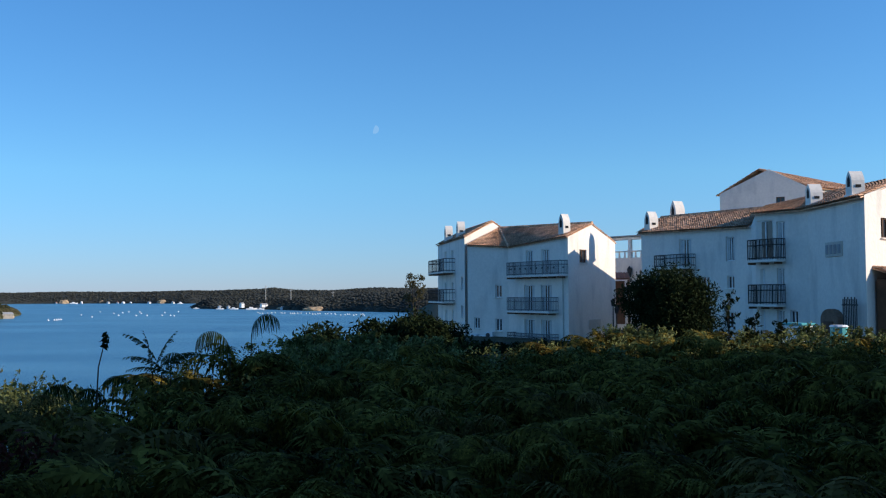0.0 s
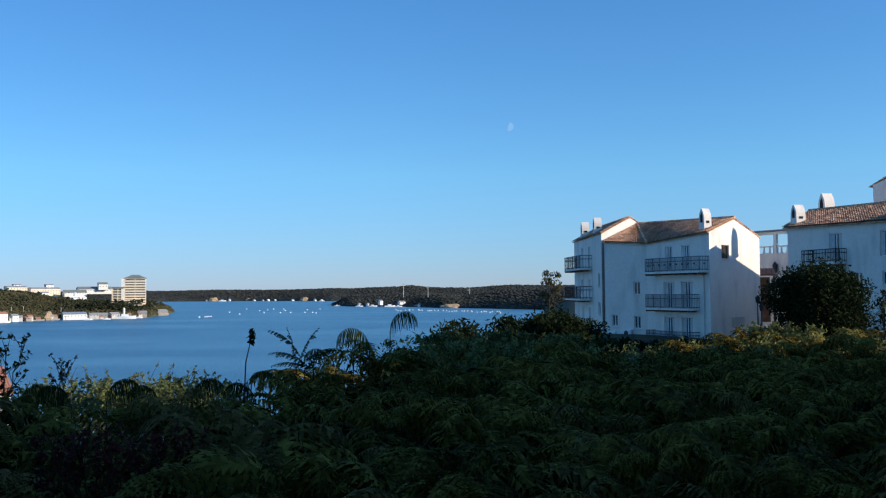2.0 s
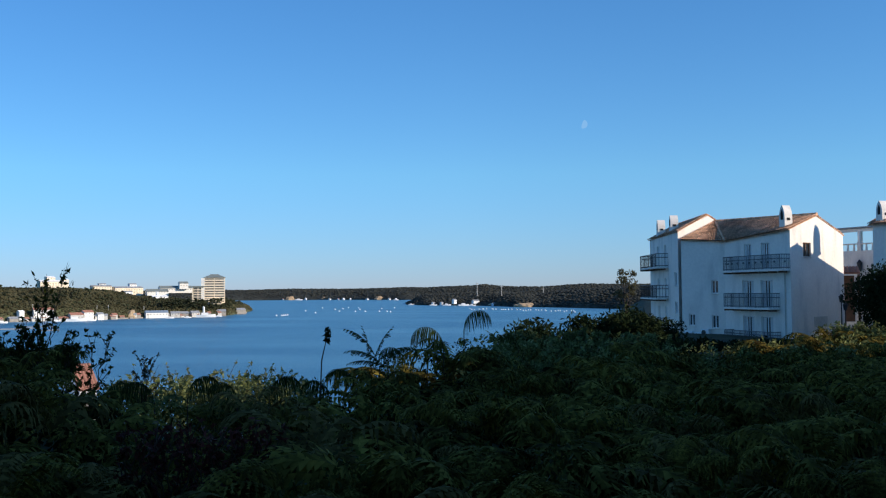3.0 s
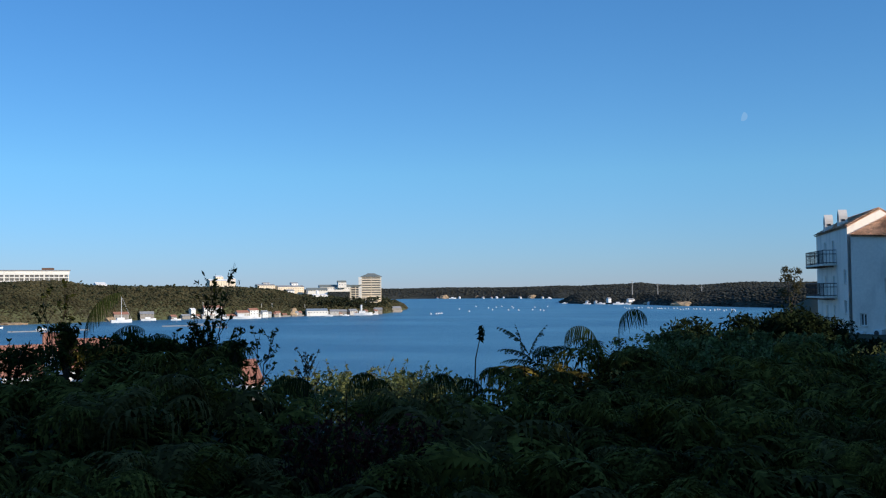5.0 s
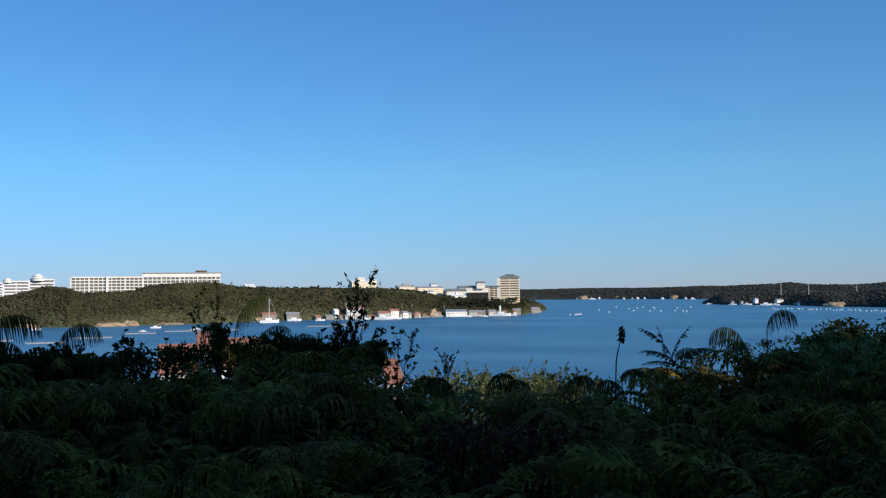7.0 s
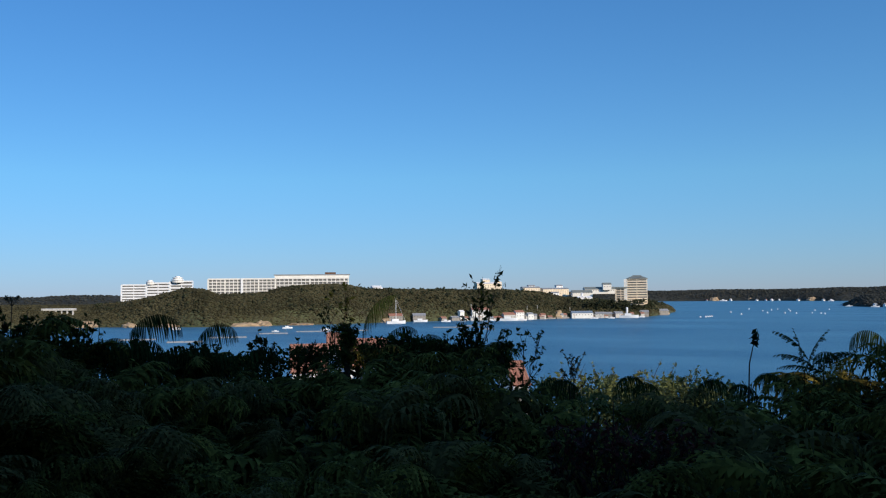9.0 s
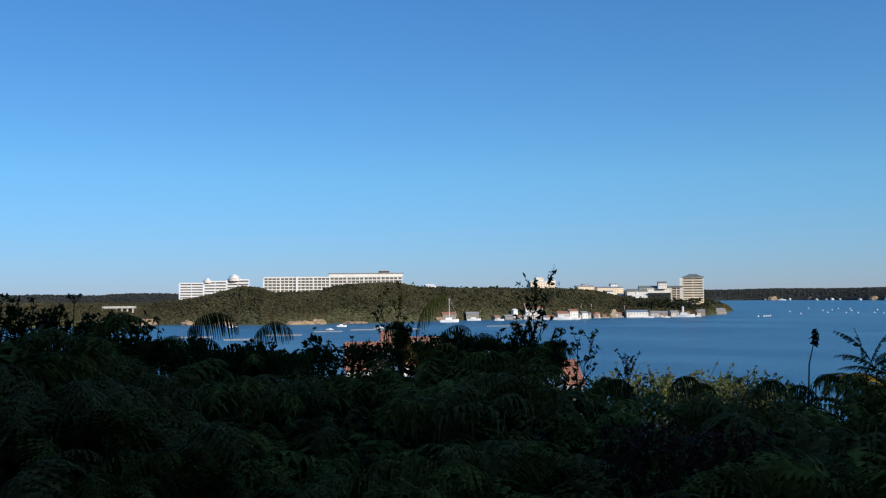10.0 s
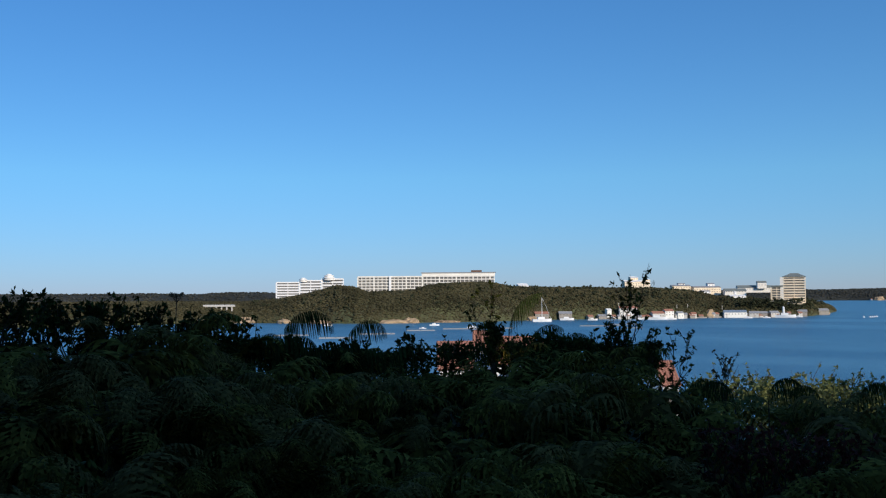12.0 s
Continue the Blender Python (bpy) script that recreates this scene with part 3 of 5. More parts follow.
# the larger white house with recessed balconies
B2 = thing("house", "white plastered house with tiled roof, loggia balconies and two low storeys", "house", "white houses", at=(20, 62, 24.0))
A0, M0, P0, Q0, S0, T0 = (14.9, 72.5), (19.5, 61.0), (19.1, 59.0), (20.9, 55.2), (21.27, 48.6), (29.0, 55.8)
v1 = wall(B2, A0, M0, 23.5, 32.45, 32.15, [(4.75, 29.85, 1.4, 1.85, "door"), (9.85, 30.0, 0.9, 1.6, "door"), (7.25, 28.05, 0.85, 1.0, "win"), (9.95, 28.2, 0.7, 0.85, "win"), (9.6, 25.6, 0.9, 1.1, "win")])
wall(B2, M0, P0, 23.5, 32.15, 32.6)
v2 = wall(B2, P0, Q0, 23.5, 32.75, 32.72, [(0.1, 29.95, 1.35, 2.35, "loggia"), (1.75, 29.95, 0.7, 2.2, "door"), (0.35, 27.25, 0.4, 2.1, "door"), (1.72, 27.25, 0.62, 2.15, "door"), (0.3, 25.1, 0.4, 1.8, "door"), (1.68, 25.1, 0.6, 1.8, "door"), (2.7, 25.9, 0.6, 1.0, "win")])
v3 = wall(B2, Q0, S0, 23.5, 32.72, 32.8)
v4 = wall(B2, S0, T0, 23.5, 32.85, 33.2, [(1.9, 30.75, 1.0, 1.05, "wood")], peak=(6.6, 34.35))
wall(B2, T0, (28.5, 68.0), 23.5, 33.2, 32.4)
wall(B2, (28.5, 68.0), (23.5, 86.0), 23.5, 32.4, 30.9)
wall(B2, (23.5, 86.0), A0, 23.5, 30.9, 32.45, peak=(11.5, 33.8))
bm = bmesh.new()
roof_face(bm, flat3(out_from(A0, (20, 72), 0.35), 32.4), flat3(out_from(M0, (24, 63), 0.35), 32.1), flat3((17.3, 76.3), 33.85), flat3((22.3, 66.0), 33.7))
roof_face(bm, flat3((23.7, 86.2), 30.85), flat3((28.7, 68), 32.4), flat3((17.3, 76.3), 33.85), flat3((22.3, 66.0), 33.7), 0.4)
part("roof", bm, TILE, B2, "weathered orange clay barrel tiles")
bm = bmesh.new()
rp, rq = flat3((21.4, 63.6), 33.6), flat3((26.4, 53.3), 34.5)
mid_r = rp.lerp(rq, 0.35)
roof_face(bm, flat3(out_from(P0, (25, 60), 0.35), 32.75), flat3(out_from(Q0, (26, 55), 0.35), 32.68), rp, mid_r)
roof_face(bm, flat3(out_from(Q0, (26, 55), 0.35), 32.68), flat3(out_from(S0, (26, 52), 0.4), 32.75), mid_r, rq)
roof_face(bm, flat3((29.3, 55.8), 33.1), flat3((28.7, 68), 32.4), rq, rp, 0.4)
part("roof", bm, TILE, B2, "weathered orange clay barrel tiles")
ridge_cap(B2, flat3((17.3, 76.3), 33.9), flat3((22.3, 66.0), 33.75))
ridge_cap(B2, rp, rq)
t2, t3, tv1 = turn_of(P0, Q0), turn_of(Q0, S0), turn_of(A0, M0)
balcony(B2, v2, 0.0, 29.9, 2.45, t2, 0.7, 1.2, 0.12)
balcony(B2, v2, 0.0, 27.25, 2.4, t2, 0.7, 1.15, 0.12)
balcony(B2, v1, 2.9, 29.75, 3.7, tv1, 0.9, 0.85, 0.16)
chimney(B2, 15.6, 72.2, 32.4, 0.75, 0.75, 1.65, tv1)
chimney(B2, 19.28, 79.2, 33.2, 0.9, 0.9, 2.3, tv1)
chimney(B2, 21.25, 55.1, 32.75, 0.72, 0.72, 1.4, t3)
chimney(B2, 21.45, 50.05, 32.85, 0.7, 0.7, 1.4, t3)

# the gabled house above, behind
B3 = thing("house", "white gabled house with a low orange tiled roof", "house", "white houses", at=(30, 92, 24.0))
L3, R3 = (26.7, 92.8), (33.4, 88.2)
v5 = wall(B3, L3, R3, 23.5, 37.4, 37.6, [(5.3, 35.6, 0.8, 1.2, "wood"), (7.7, 35.6, 0.9, 1.0, "wood")], peak=(4.7, 39.45))
bk = Vector((11.0, 7.0))
wall(B3, R3, Vector(R3) + bk, 23.5, 37.6, 37.6)
wall(B3, Vector(R3) + bk, Vector(L3) + bk, 23.5, 37.6, 37.4, peak=(5.5, 38.6))
wall(B3, Vector(L3) + bk, L3, 23.5, 37.4, 37.4)
pk3 = Vector(L3).lerp(Vector(R3), 0.46)
bm = bmesh.new()
roof_face(bm, flat3(out_from(R3, L3, 0.4), 37.5), flat3(Vector(R3) + bk, 37.5), flat3(pk3, 39.55), flat3(pk3 + bk, 38.7), 0.4)
roof_face(bm, flat3(out_from(L3, R3, 0.4), 37.25), flat3(Vector(L3) + bk, 37.25), flat3(pk3, 39.55), flat3(pk3 + bk, 38.7), 0.4)
part("roof", bm, TILE, B3, "sunlit orange clay tiles")


# ---- trees ----
def leaf_cloud(centres, radii, count, size, seed):
    """Leaf quads on the skins of many small clumps. Returns vertices and quads."""
    g = np.random.default_rng(seed)
    pick = g.integers(0, len(centres), count)
    d = g.normal(size=(count, 3))
    d /= np.linalg.norm(d, axis=1)[:, None]
    p = np.asarray(centres)[pick] + d * (np.asarray(radii)[pick] * g.uniform(0.55, 1.08, count))[:, None] * np.array([1, 1, 0.8])
    a = g.normal(size=(count, 3)) + d * 0.4
    a /= np.linalg.norm(a, axis=1)[:, None]
    b2 = np.cross(a, g.normal(size=(count, 3)))
    b2 /= np.linalg.norm(b2, axis=1)[:, None] + 1e-9
    s = (size * g.uniform(0.6, 1.4, count))[:, None]
    v = np.stack([p - a * s, p + b2 * s * 0.42, p + a * s, p - b2 * s * 0.42], 1)
    return v.reshape(-1, 3), np.arange(count * 4).reshape(-1, 4)


def tree(name, label, x, y, base, top, width, leaves, size, seed, material, trunk_r=0.14, low=0.12, blobs=34, blob=0.24):
    """A tree: tapered trunk, limbs, and a crown of leaf clumps with gaps."""
    g = np.random.default_rng(seed)
    t = thing(name, label, "tree", "trees" if name == "tree" else "", at=(x, y, base))
    h = top - base
    cz, rz = base + h * (low + 1) / 2, h * (1 - low) / 2
    u = g.normal(size=(blobs, 3))
    u /= np.linalg.norm(u, axis=1)[:, None]
    u *= g.uniform(0.35, 0.86, blobs)[:, None]
    c = np.array([x, y, cz]) + u * np.array([width / 2, width / 2, rz])
    rad = g.uniform(0.6, 1.25, blobs) * blob * width
    bm = bmesh.new()
    rod(bm, (x, y, base - 0.3), (x + 0.05, y, base + h * 0.5), trunk_r, 8, trunk_r * 0.6)
    for k in range(7):
        q = c[k * blobs // 7]
        rod(bm, (x, y, base + h * (0.2 + 0.04 * k)), tuple(q), trunk_r * 0.45, 5, trunk_r * 0.12)
    part("trunk", bm, BARK, t)
    v, f = leaf_cloud(c, rad, leaves, size, seed + 1)
    part("crown", big_mesh("crown", v, f, material), material, t)
    return t


GZ = lambda x, y: float(ground_z(x, y))
tree("tree", "dark rounded evergreen tree before a white house", 11.4, 48.7, 24.2, 29.55, 4.5, 60000, 0.085, 11, DARKLEAF, 0.16, 0.08, 90)
for k, (az, d, top, wid) in enumerate([(-7.3, 52, 27.1, 4.0), (-5.4, 56, 26.9, 5.0), (-3.4, 60, 27.0, 4.5), (-1.6, 58, 26.7, 4.2), (-8.6, 46, 26.3, 3.2), (-4.4, 44, 26.0, 4.5), (-0.6, 62, 26.6, 4.5), (-6.2, 42, 25.9, 3.6), (-2.4, 46, 25.8, 4.6), (0.6, 56, 25.5, 4.5), (2.2, 62, 24.9, 4.0), (-9.8, 44, 25.4, 3.2), (4.0, 62, 24.9, 3.6), (5.8, 60, 24.8, 3.4), (7.6, 61, 24.8, 3.6), (9.6, 60, 25.1, 3.4), (11.4, 44, 25.6, 2.6), (15.6, 46, 25.9, 2.6), (17.6, 44, 25.8, 2.4)]):
    p = polar(az, d)
    tree("tree", "dark bushy evergreen on the slope below the houses", p.x, p.y, min(GZ(p.x, p.y), top - 3.0), top, wid, 6500, 0.14, 30 + k, DARKLEAF, 0.14, 0.1)
p = polar(-1.7, 112)
tree("tree", "tall thin pale-leaved tree beside the white house", p.x, p.y, 22.0, 30.9, 2.6, 900, 0.16, 61, WOODS, 0.1, 0.45, 14, 0.2)
# trees added out of view: they block sun and sky to shade the ferns
for k, (x, y, top) in enumerate([(15, -12.5, 38), (15.5, -7, 39), (15, -2.2, 39), (15.5, 2.3, 39.5), (17, 5.6, 38.8), (17.5, 11.2, 34.9), (19, 11.6, 35.2), (20, 9.2, 36.4), (3.6, -5.6, 36), (9.5, -9, 37), (9.2, -3.2, 36), (9.0, 2.6, 34.5), (-3, -5.6, 36), (-9.5, -7.5, 35), (22, -15, 40), (23, -8, 41), (23, -1.5, 41), (27, 8.2, 37.0), (21, 10.2, 36.5)]):
    tree("tree", "tall broad evergreen added out of view to shade the thicket", x, y, GZ(x, y), top, 6.4, 5600 if y > 10 else 7500, 0.37, 80 + k, DARKLEAF, 0.22, 0.03, 64, 0.22)


# ---- across the bay ----
def hotel_block(parent, p0, p1, deep, z0, z1, floors, bay, material, band=0.3):
    """A long block with recessed glazing, floor slabs and dividing fins on its front and ends."""
    p0, p1 = Vector(p0), Vector(p1)
    d = (p1 - p0)
    length = d.length
    d /= length
    back = Vector((-d.y, d.x)) * deep
    turn = math.degrees(math.atan2(d.y, d.x))
    mid = (p0 + p1 + back) / 2
    part("wall", box(bmesh.new(), (mid.x, mid.y, (z0 + z1) / 2), (length - 2.4, deep - 2.4, z1 - z0 - 0.2), turn), GLAZE, parent)
    step = (z1 - z0) / floors
    for k in range(floors + 1):
        part("floor_slab", box(bmesh.new(), (mid.x, mid.y, z0 + k * step), (length, deep, step * (band if k < floors else 0.45)), turn), material, parent)
    n = max(2, int(length / bay))
    for k in range(n + 1):
        q = p0 + d * (length * k / n) + back / 2
        part("fin", box(bmesh.new(), (q.x, q.y, (z0 + z1) / 2), (0.8 if k % 4 else 1.5, deep - 0.6, z1 - z0), turn), material, parent)
    return turn


GLAZE = mat("hotel_glazing", (0.15, 0.145, 0.135), 0.5, 0.3, 0.3, 4.0, 0.0)
CREAM = mat("cream_render", (0.8, 0.77, 0.69), 0.85, 0.08, 0.1, 8.0, 0.1)
h1 = thing("hotel", "long cream hotel with rows of balconies on a wooded hill", "hotel", "hotels", at=(-785, 740, 26))
hotel_block(h1, (-836, 684), (-788.5, 738), 16, 28.5, 48.4, 6, 4.4, CREAM)
tt = hotel_block(h1, (-788.5, 738.3), (-731.5, 794.5), 16, 30.5, 48.8, 5, 4.6, CREAM)
part("roof", box(bmesh.new(), (-766, 772.5, 50.8), (82, 15, 3.2), tt), CREAM, h1)
part("roof", box(bmesh.new(), (-766, 772.5, 52.7), (84, 17, 0.8), tt), GREYROOF, h1)
part("penthouse", box(bmesh.new(), (-752, 787, 54.0), (12, 8, 2.6), tt), TIMBER, h1)
h2 = thing("hotel", "stepped white hotel with rounded rooftop rooms", "hotel", "hotels", at=(-925, 690, 24))
for a, b2, z1 in ((( -947, 652), (-932, 674), 43.6), ((-931.8, 674.3), (-916.8, 695), 45.6), ((-916.5, 695.3), (-900.5, 715), 47.4)):
    hotel_block(h2, a, b2, 14, 25.5, z1, 6, 26.0, WHITE, 0.52)
part("stair_tower", box(bmesh.new(), (-812.4, 711.2, 38.7), (2.6, 3.0, 20.6), turn_of((-836, 684), (-788.5, 738))), WHITE, h1)
for x, y, tiers in ((-911.5, 702, ((46.0, 49.2, 6.4), (49.2, 51.6, 5.2), (51.6, 53.0, 2.6))), (-930, 678, ((44.0, 47.0, 4.2), (47.0, 48.6, 2.6)))):
    for low, high, r in tiers:
        bm = bmesh.new()
        bmesh.ops.create_cone(bm, cap_ends=True, segments=20, radius1=r, radius2=r, depth=high - low, matrix=Matrix.Translation((x, y, (high + low) / 2)))
        room = part("roof_room", bm, CREAM, h2)
        bm = bmesh.new()
        bmesh.ops.create_cone(bm, cap_ends=True, segments=20, radius1=r * 1.14, radius2=r * 1.1, depth=0.9, matrix=Matrix.Translation((x, y, high)))
        part("eave", bm, WHITE, room)
h3 = thing("hotel", "tall tan tower hotel with green hipped roof", "hotel", "hotels", at=(-534, 1098, 10))
tt = hotel_block(h3, (-538.3, 1089.2), (-516.1, 1099.8), 23, 16.0, 46.2, 10, 30.0, TAN, 0.5)
part("wall", box(bmesh.new(), (-543.7, 1097.3, 31), (4.0, 19, 30), tt), CREAM, h3, "plain cream stair wall")
cx, cy = -532.0, 1104.9
corner = lambda sx, sy, z: Vector((cx, cy, z)) + Matrix.Rotation(radians(tt), 3, "Z") @ Vector((sx, sy, 0))
for wide, deep, low, wide2, deep2, high in ((13.4, 12.4, 46.6, 8.5, 7.5, 48.8), (7.5, 6.5, 48.9, 4.5, 3.5, 50.8)):
    bm = bmesh.new()
    vb = [bm.verts.new(corner(sx * wide, sy * deep, low)) for sx, sy in ((-1, -1), (1, -1), (1, 1), (-1, 1))]
    vp = [bm.verts.new(corner(sx * wide2, sy * deep2, high)) for sx, sy in ((-1, -1), (1, -1), (1, 1), (-1, 1))]
    for i in range(4):
        bm.faces.new((vb[i], vb[(i + 1) % 4], vp[(i + 1) % 4], vp[i]))
    bm.faces.new(vp)
    bm.faces.new(vb[::-1])
    part("roof", bm, DISTGREEN, h3, "green hipped roof")
hotel_block(h3, (-550.4, 1083.4), (-539.3, 1088.7), 17, 14, 34.6, 7, 5.5, TAN)
part("roof", box(bmesh.new(), (-548.3, 1093, 35.8), (16, 19, 1.2), tt), DISTGREEN, h3)
hotel_block(h3, (-536, 1085), (-517, 1093.8), 6, 6.0, 20, 5, 6.0, TAN)


STONE = mat("grey_stone", (0.3, 0.27, 0.23), 0.9, 0.2, 0.4, 10.0, 0.2)
BLUEROOF = mat("blue_grey_roof", (0.2, 0.26, 0.33), 0.6, 0.15, 0.4, 8.0, 0.1)


def cottage(az, d, z, w, deep, h, roof_mat, wall_mat, turn, label, name="house", category="house", rise=0.35, tiled=False):
    """A small far building: walls, door, windows and a gabled roof with eaves."""
    p = polar(az, d)
    t = thing(name, label, category, "houses on the shore", at=(p.x, p.y, z))
    face = -az + turn
    rot = Matrix.Translation((p.x, p.y, z)) @ Matrix.Rotation(radians(face), 4, "Z")
    bm = bmesh.new()
    rh = deep * rise
    sec = [(-deep / 2, -3), (deep / 2, -3), (deep / 2, h), (0, h + rh), (-deep / 2, h)]
    solid(bm, [rot @ Vector((-w / 2, a, c)) for a, c in sec], -w)
    part("wall", bm, wall_mat, t)
    for s in (-1, 1):
        bm = bmesh.new()
        e = deep / 2 + 0.4
        if tiled:
            q = [rot @ Vector(c) for c in ((-w / 2 - 0.3, s * e, h - 0.1), (w / 2 + 0.3, s * e, h - 0.1), (-w / 2 - 0.3, 0, h + rh + 0.25), (w / 2 + 0.3, 0, h + rh + 0.25))]
            roof_face(bm, *q, 0.36, 0.5)
        else:
            solid(bm, [rot @ Vector(q) for q in ((-w / 2 - 0.3, s * e, h - 0.1), (w / 2 + 0.3, s * e, h - 0.1), (w / 2 + 0.3, 0, h + rh + 0.25), (-w / 2 - 0.3, 0, h + rh + 0.25))], 0.25)
        part("roof", bm, roof_mat, t)
    k = max(1, int(w / 3.2))
    for i in range(k):
        for fl in range(max(1, int(h / 2.8))):
            c = rot @ Vector((-w / 2 + (i + 0.5) * w / k, -deep / 2 - 0.02, 1.5 + fl * 2.8))
            part("window", box(bmesh.new(), c, (1.1, 0.1, 0.9), face), GLAZE, t)
    return t


# azimuth, distance, foot, width, height, roof, wall
SHORE_HOUSES = [(-36.0, 1078, 4.5, 5.6, 5.5, 0, 0), (-34.88, 1092, 6.0, 19, 6.0, 1, 0), (-33.2, 1092, 2.0, 14, 4.2, 1, 1), (-32.6, 1097, 3.0, 11, 5.6, 1, 0), (-31.96, 1100, 1.6, 7.6, 4.6, 2, 0), (-31.2, 1115, 1.4, 6.0, 3.6, 1, 1),
                (-28.92, 1145, 2.6, 25, 3.6, 3, 0), (-27.9, 1155, 2.6, 10, 2.6, 2, 1), (-27.4, 1162, 2.8, 9, 2.2, 2, 2), (-26.83, 1168, 2.4, 11, 2.8, 2, 1), (-25.35, 1255, 3.0, 11, 3.0, 2, 2), (-24.4, 1380, 2.5, 20, 3.2, 2, 2)]
SHORE_HOUSES += [(-39.9, 1062, 3.4, 15, 3.6, 1, 2), (-38.5, 1070, 4.2, 14, 2.6, 2, 2)]
g3 = np.random.default_rng(21)
shore_at = lambda az: float(np.interp(az, [r[0] for r in NEAR_SHORE], [r[1] for r in NEAR_SHORE]))
for k in range(26):
    az = -37.4 + 12.0 * (k + g3.uniform(0.1, 0.9)) / 26
    SHORE_HOUSES.append((az, shore_at(az), g3.uniform(0.4, 3.0), g3.uniform(3, 8), g3.uniform(1.2, 2.4), int(g3.integers(1, 3)), int(g3.integers(1, 3))))
for az, d, z, w, h, r, q in SHORE_HOUSES:
    cottage(az, shore_at(az) - 3.0 + 0.45 * z, z, w, min(7.0, 3 + w * 0.3), h, (WHITE, REDROOF, GREYROOF, BLUEROOF)[r], (CREAM, CONCRETE, STONE)[q], rng.uniform(5, 40), ("white-roofed", "red-roofed", "grey-roofed", "blue-grey-roofed")[r] + " waterfront building with pale walls across the bay", rise=0.26)
tank = thing("tank", "slim white storage tank on the far waterfront", "tank", at=(*polar(-26.31, 1162), 1.5))
q = polar(-26.31, 1162)
part("shell", rod(bmesh.new(), (q.x, q.y, -0.5), (q.x, q.y, 11.4), 1.3, 12), WHITE, tank)
part("cap", rod(bmesh.new(), (q.x, q.y, 11.4), (q.x, q.y, 12.2), 1.4, 12, 0.3), WHITE, tank)
for az, top in ((-35.4, 17.5), (-32.1, 15.0), (-31.5, 15.5), (-29.6, 13.0), (-33.9, 11.0)):
    q = polar(az, shore_at(az) + 8)
    pole = thing("pole", "thin pale pole by the far waterfront", "pole", "waterfront poles", at=(q.x, q.y, 1.0))
    part("shaft", rod(bmesh.new(), (q.x, q.y, 0.5), (q.x, q.y, top), 0.32, 6, 0.22), CONCRETE, pole)
    part("head", box(bmesh.new(), (q.x, q.y, top), (1.2, 0.4, 0.4), -az), CONCRETE, pole)
# on the hill: azimuth, distance, foot, width, depth, height, roof, wall
for az, d, z, w, deep, h, r, q in ((-34.4, 1250, 36.0, 34, 10, 7.0, 0, 1), (-34.55, 1256, 42.0, 10, 8, 6.0, 0, 1), (-33.8, 1256, 40.0, 8, 6, 5.0, 0, 1), (-31.9, 1250, 33.5, 24, 9, 3.4, 2, 1), (-31.85, 1254, 37.0, 9, 5, 2.6, 2, 0),
                                    (-30.48, 1262, 28.0, 36, 10, 7.0, 2, 1), (-30.23, 1268, 36.0, 9, 6, 3.4, 2, 0), (-30.53, 1240, 24.0, 12, 7, 6.0, 2, 0), (-28.77, 1200, 17.0, 19, 8, 7.0, 0, 0), (-28.88, 1204, 24.0, 2.4, 2.4, 5.0, 0, 0)):
    cottage(az, d, z, w, deep, h, (WHITE, REDROOF, GREYROOF, DISTGREEN)[r], (WHITE, TAN)[q], 24, "pale building among woods on the far hill", rise=0.12)
for az, d, z, w, deep, h, r, turn in ((-28.9, 1255, 28, 26, 12, 2.2, 3, 12), (-27.9, 1285, 31, 40, 12, 3.2, 3, 12), (-27.45, 1280, 36, 11, 8, 4.4, 3, 12), (-41.0, 1200, 33, 12, 8, 6, 0, 20), (-40.6, 1210, 33, 7, 5, 4, 0, 0), (-46.8, 1030, 19, 8, 4, 2, 0, 0), (-53.5, 1030, 14, 5, 4, 2.5, 1, 0)):
    cottage(az, d, z, w, deep, h, (WHITE, REDROOF, GREYROOF, DISTGREEN)[r], WHITE if r == 0 else CREAM, turn, "pale building among woods on the far hill", rise=0.22)
for k in range(14):
    az = (-20.5, -19.1, -18.6, -17.9, -16.9, -16.4, -15.2, -14.0, -13.2, -12.7, -11.9, -21.8, -18.3, -15.6)[k]
    cottage(az, float(np.interp(az, [r[0] for r in FAR_SHORE], [r[1] for r in FAR_SHORE])) - 14 + 4 * (k % 4), 1, rng.uniform(4, 10), 7, rng.uniform(1.2, 3.4), (WHITE, GREYROOF, REDROOF)[k % 3], (WHITE, CREAM)[k % 2], 45, "tiny pale waterside building on the far shore")
for az, d, z, w, h in ((-11.75, 1838, 6, 8, 9), (-12.5, 1866, 3, 6, 3), (-13.0, 1880, 3, 6, 3), (-10.5, 1797, 7, 16, 4), (-9.4, 1742, 2, 9, 4)):
    cottage(az, d, z, w, 5, h * 0.5, DISTGREEN if az == -8.0 else GREYROOF, WHITE, 48, "white waterside building on the headland")


quay = thing("quay", "low pale concrete quay along the far waterfront", "quay", at=(*polar(-30, 1120), 0))
for k in (0, 1, 3, 4, 5, 7, 8, 9, 10, 12, 13):
    a0, a1 = -36.8 + k * 0.8, -36.8 + (k + 0.9) * 0.8
    q0, q1 = (polar(a, float(np.interp(a, [r[0] for r in NEAR_SHORE], [r[1] for r in NEAR_SHORE])) - 1.5) for a in (a0, a1))
    part("wall_section", box(bmesh.new(), ((q0.x + q1.x) / 2, (q0.y + q1.y) / 2, 0.5), ((q1 - q0).length, 3.0, 1.2 + 0.5 * (k % 3)), turn_of(q0, q1), 0.1), STONE, quay)


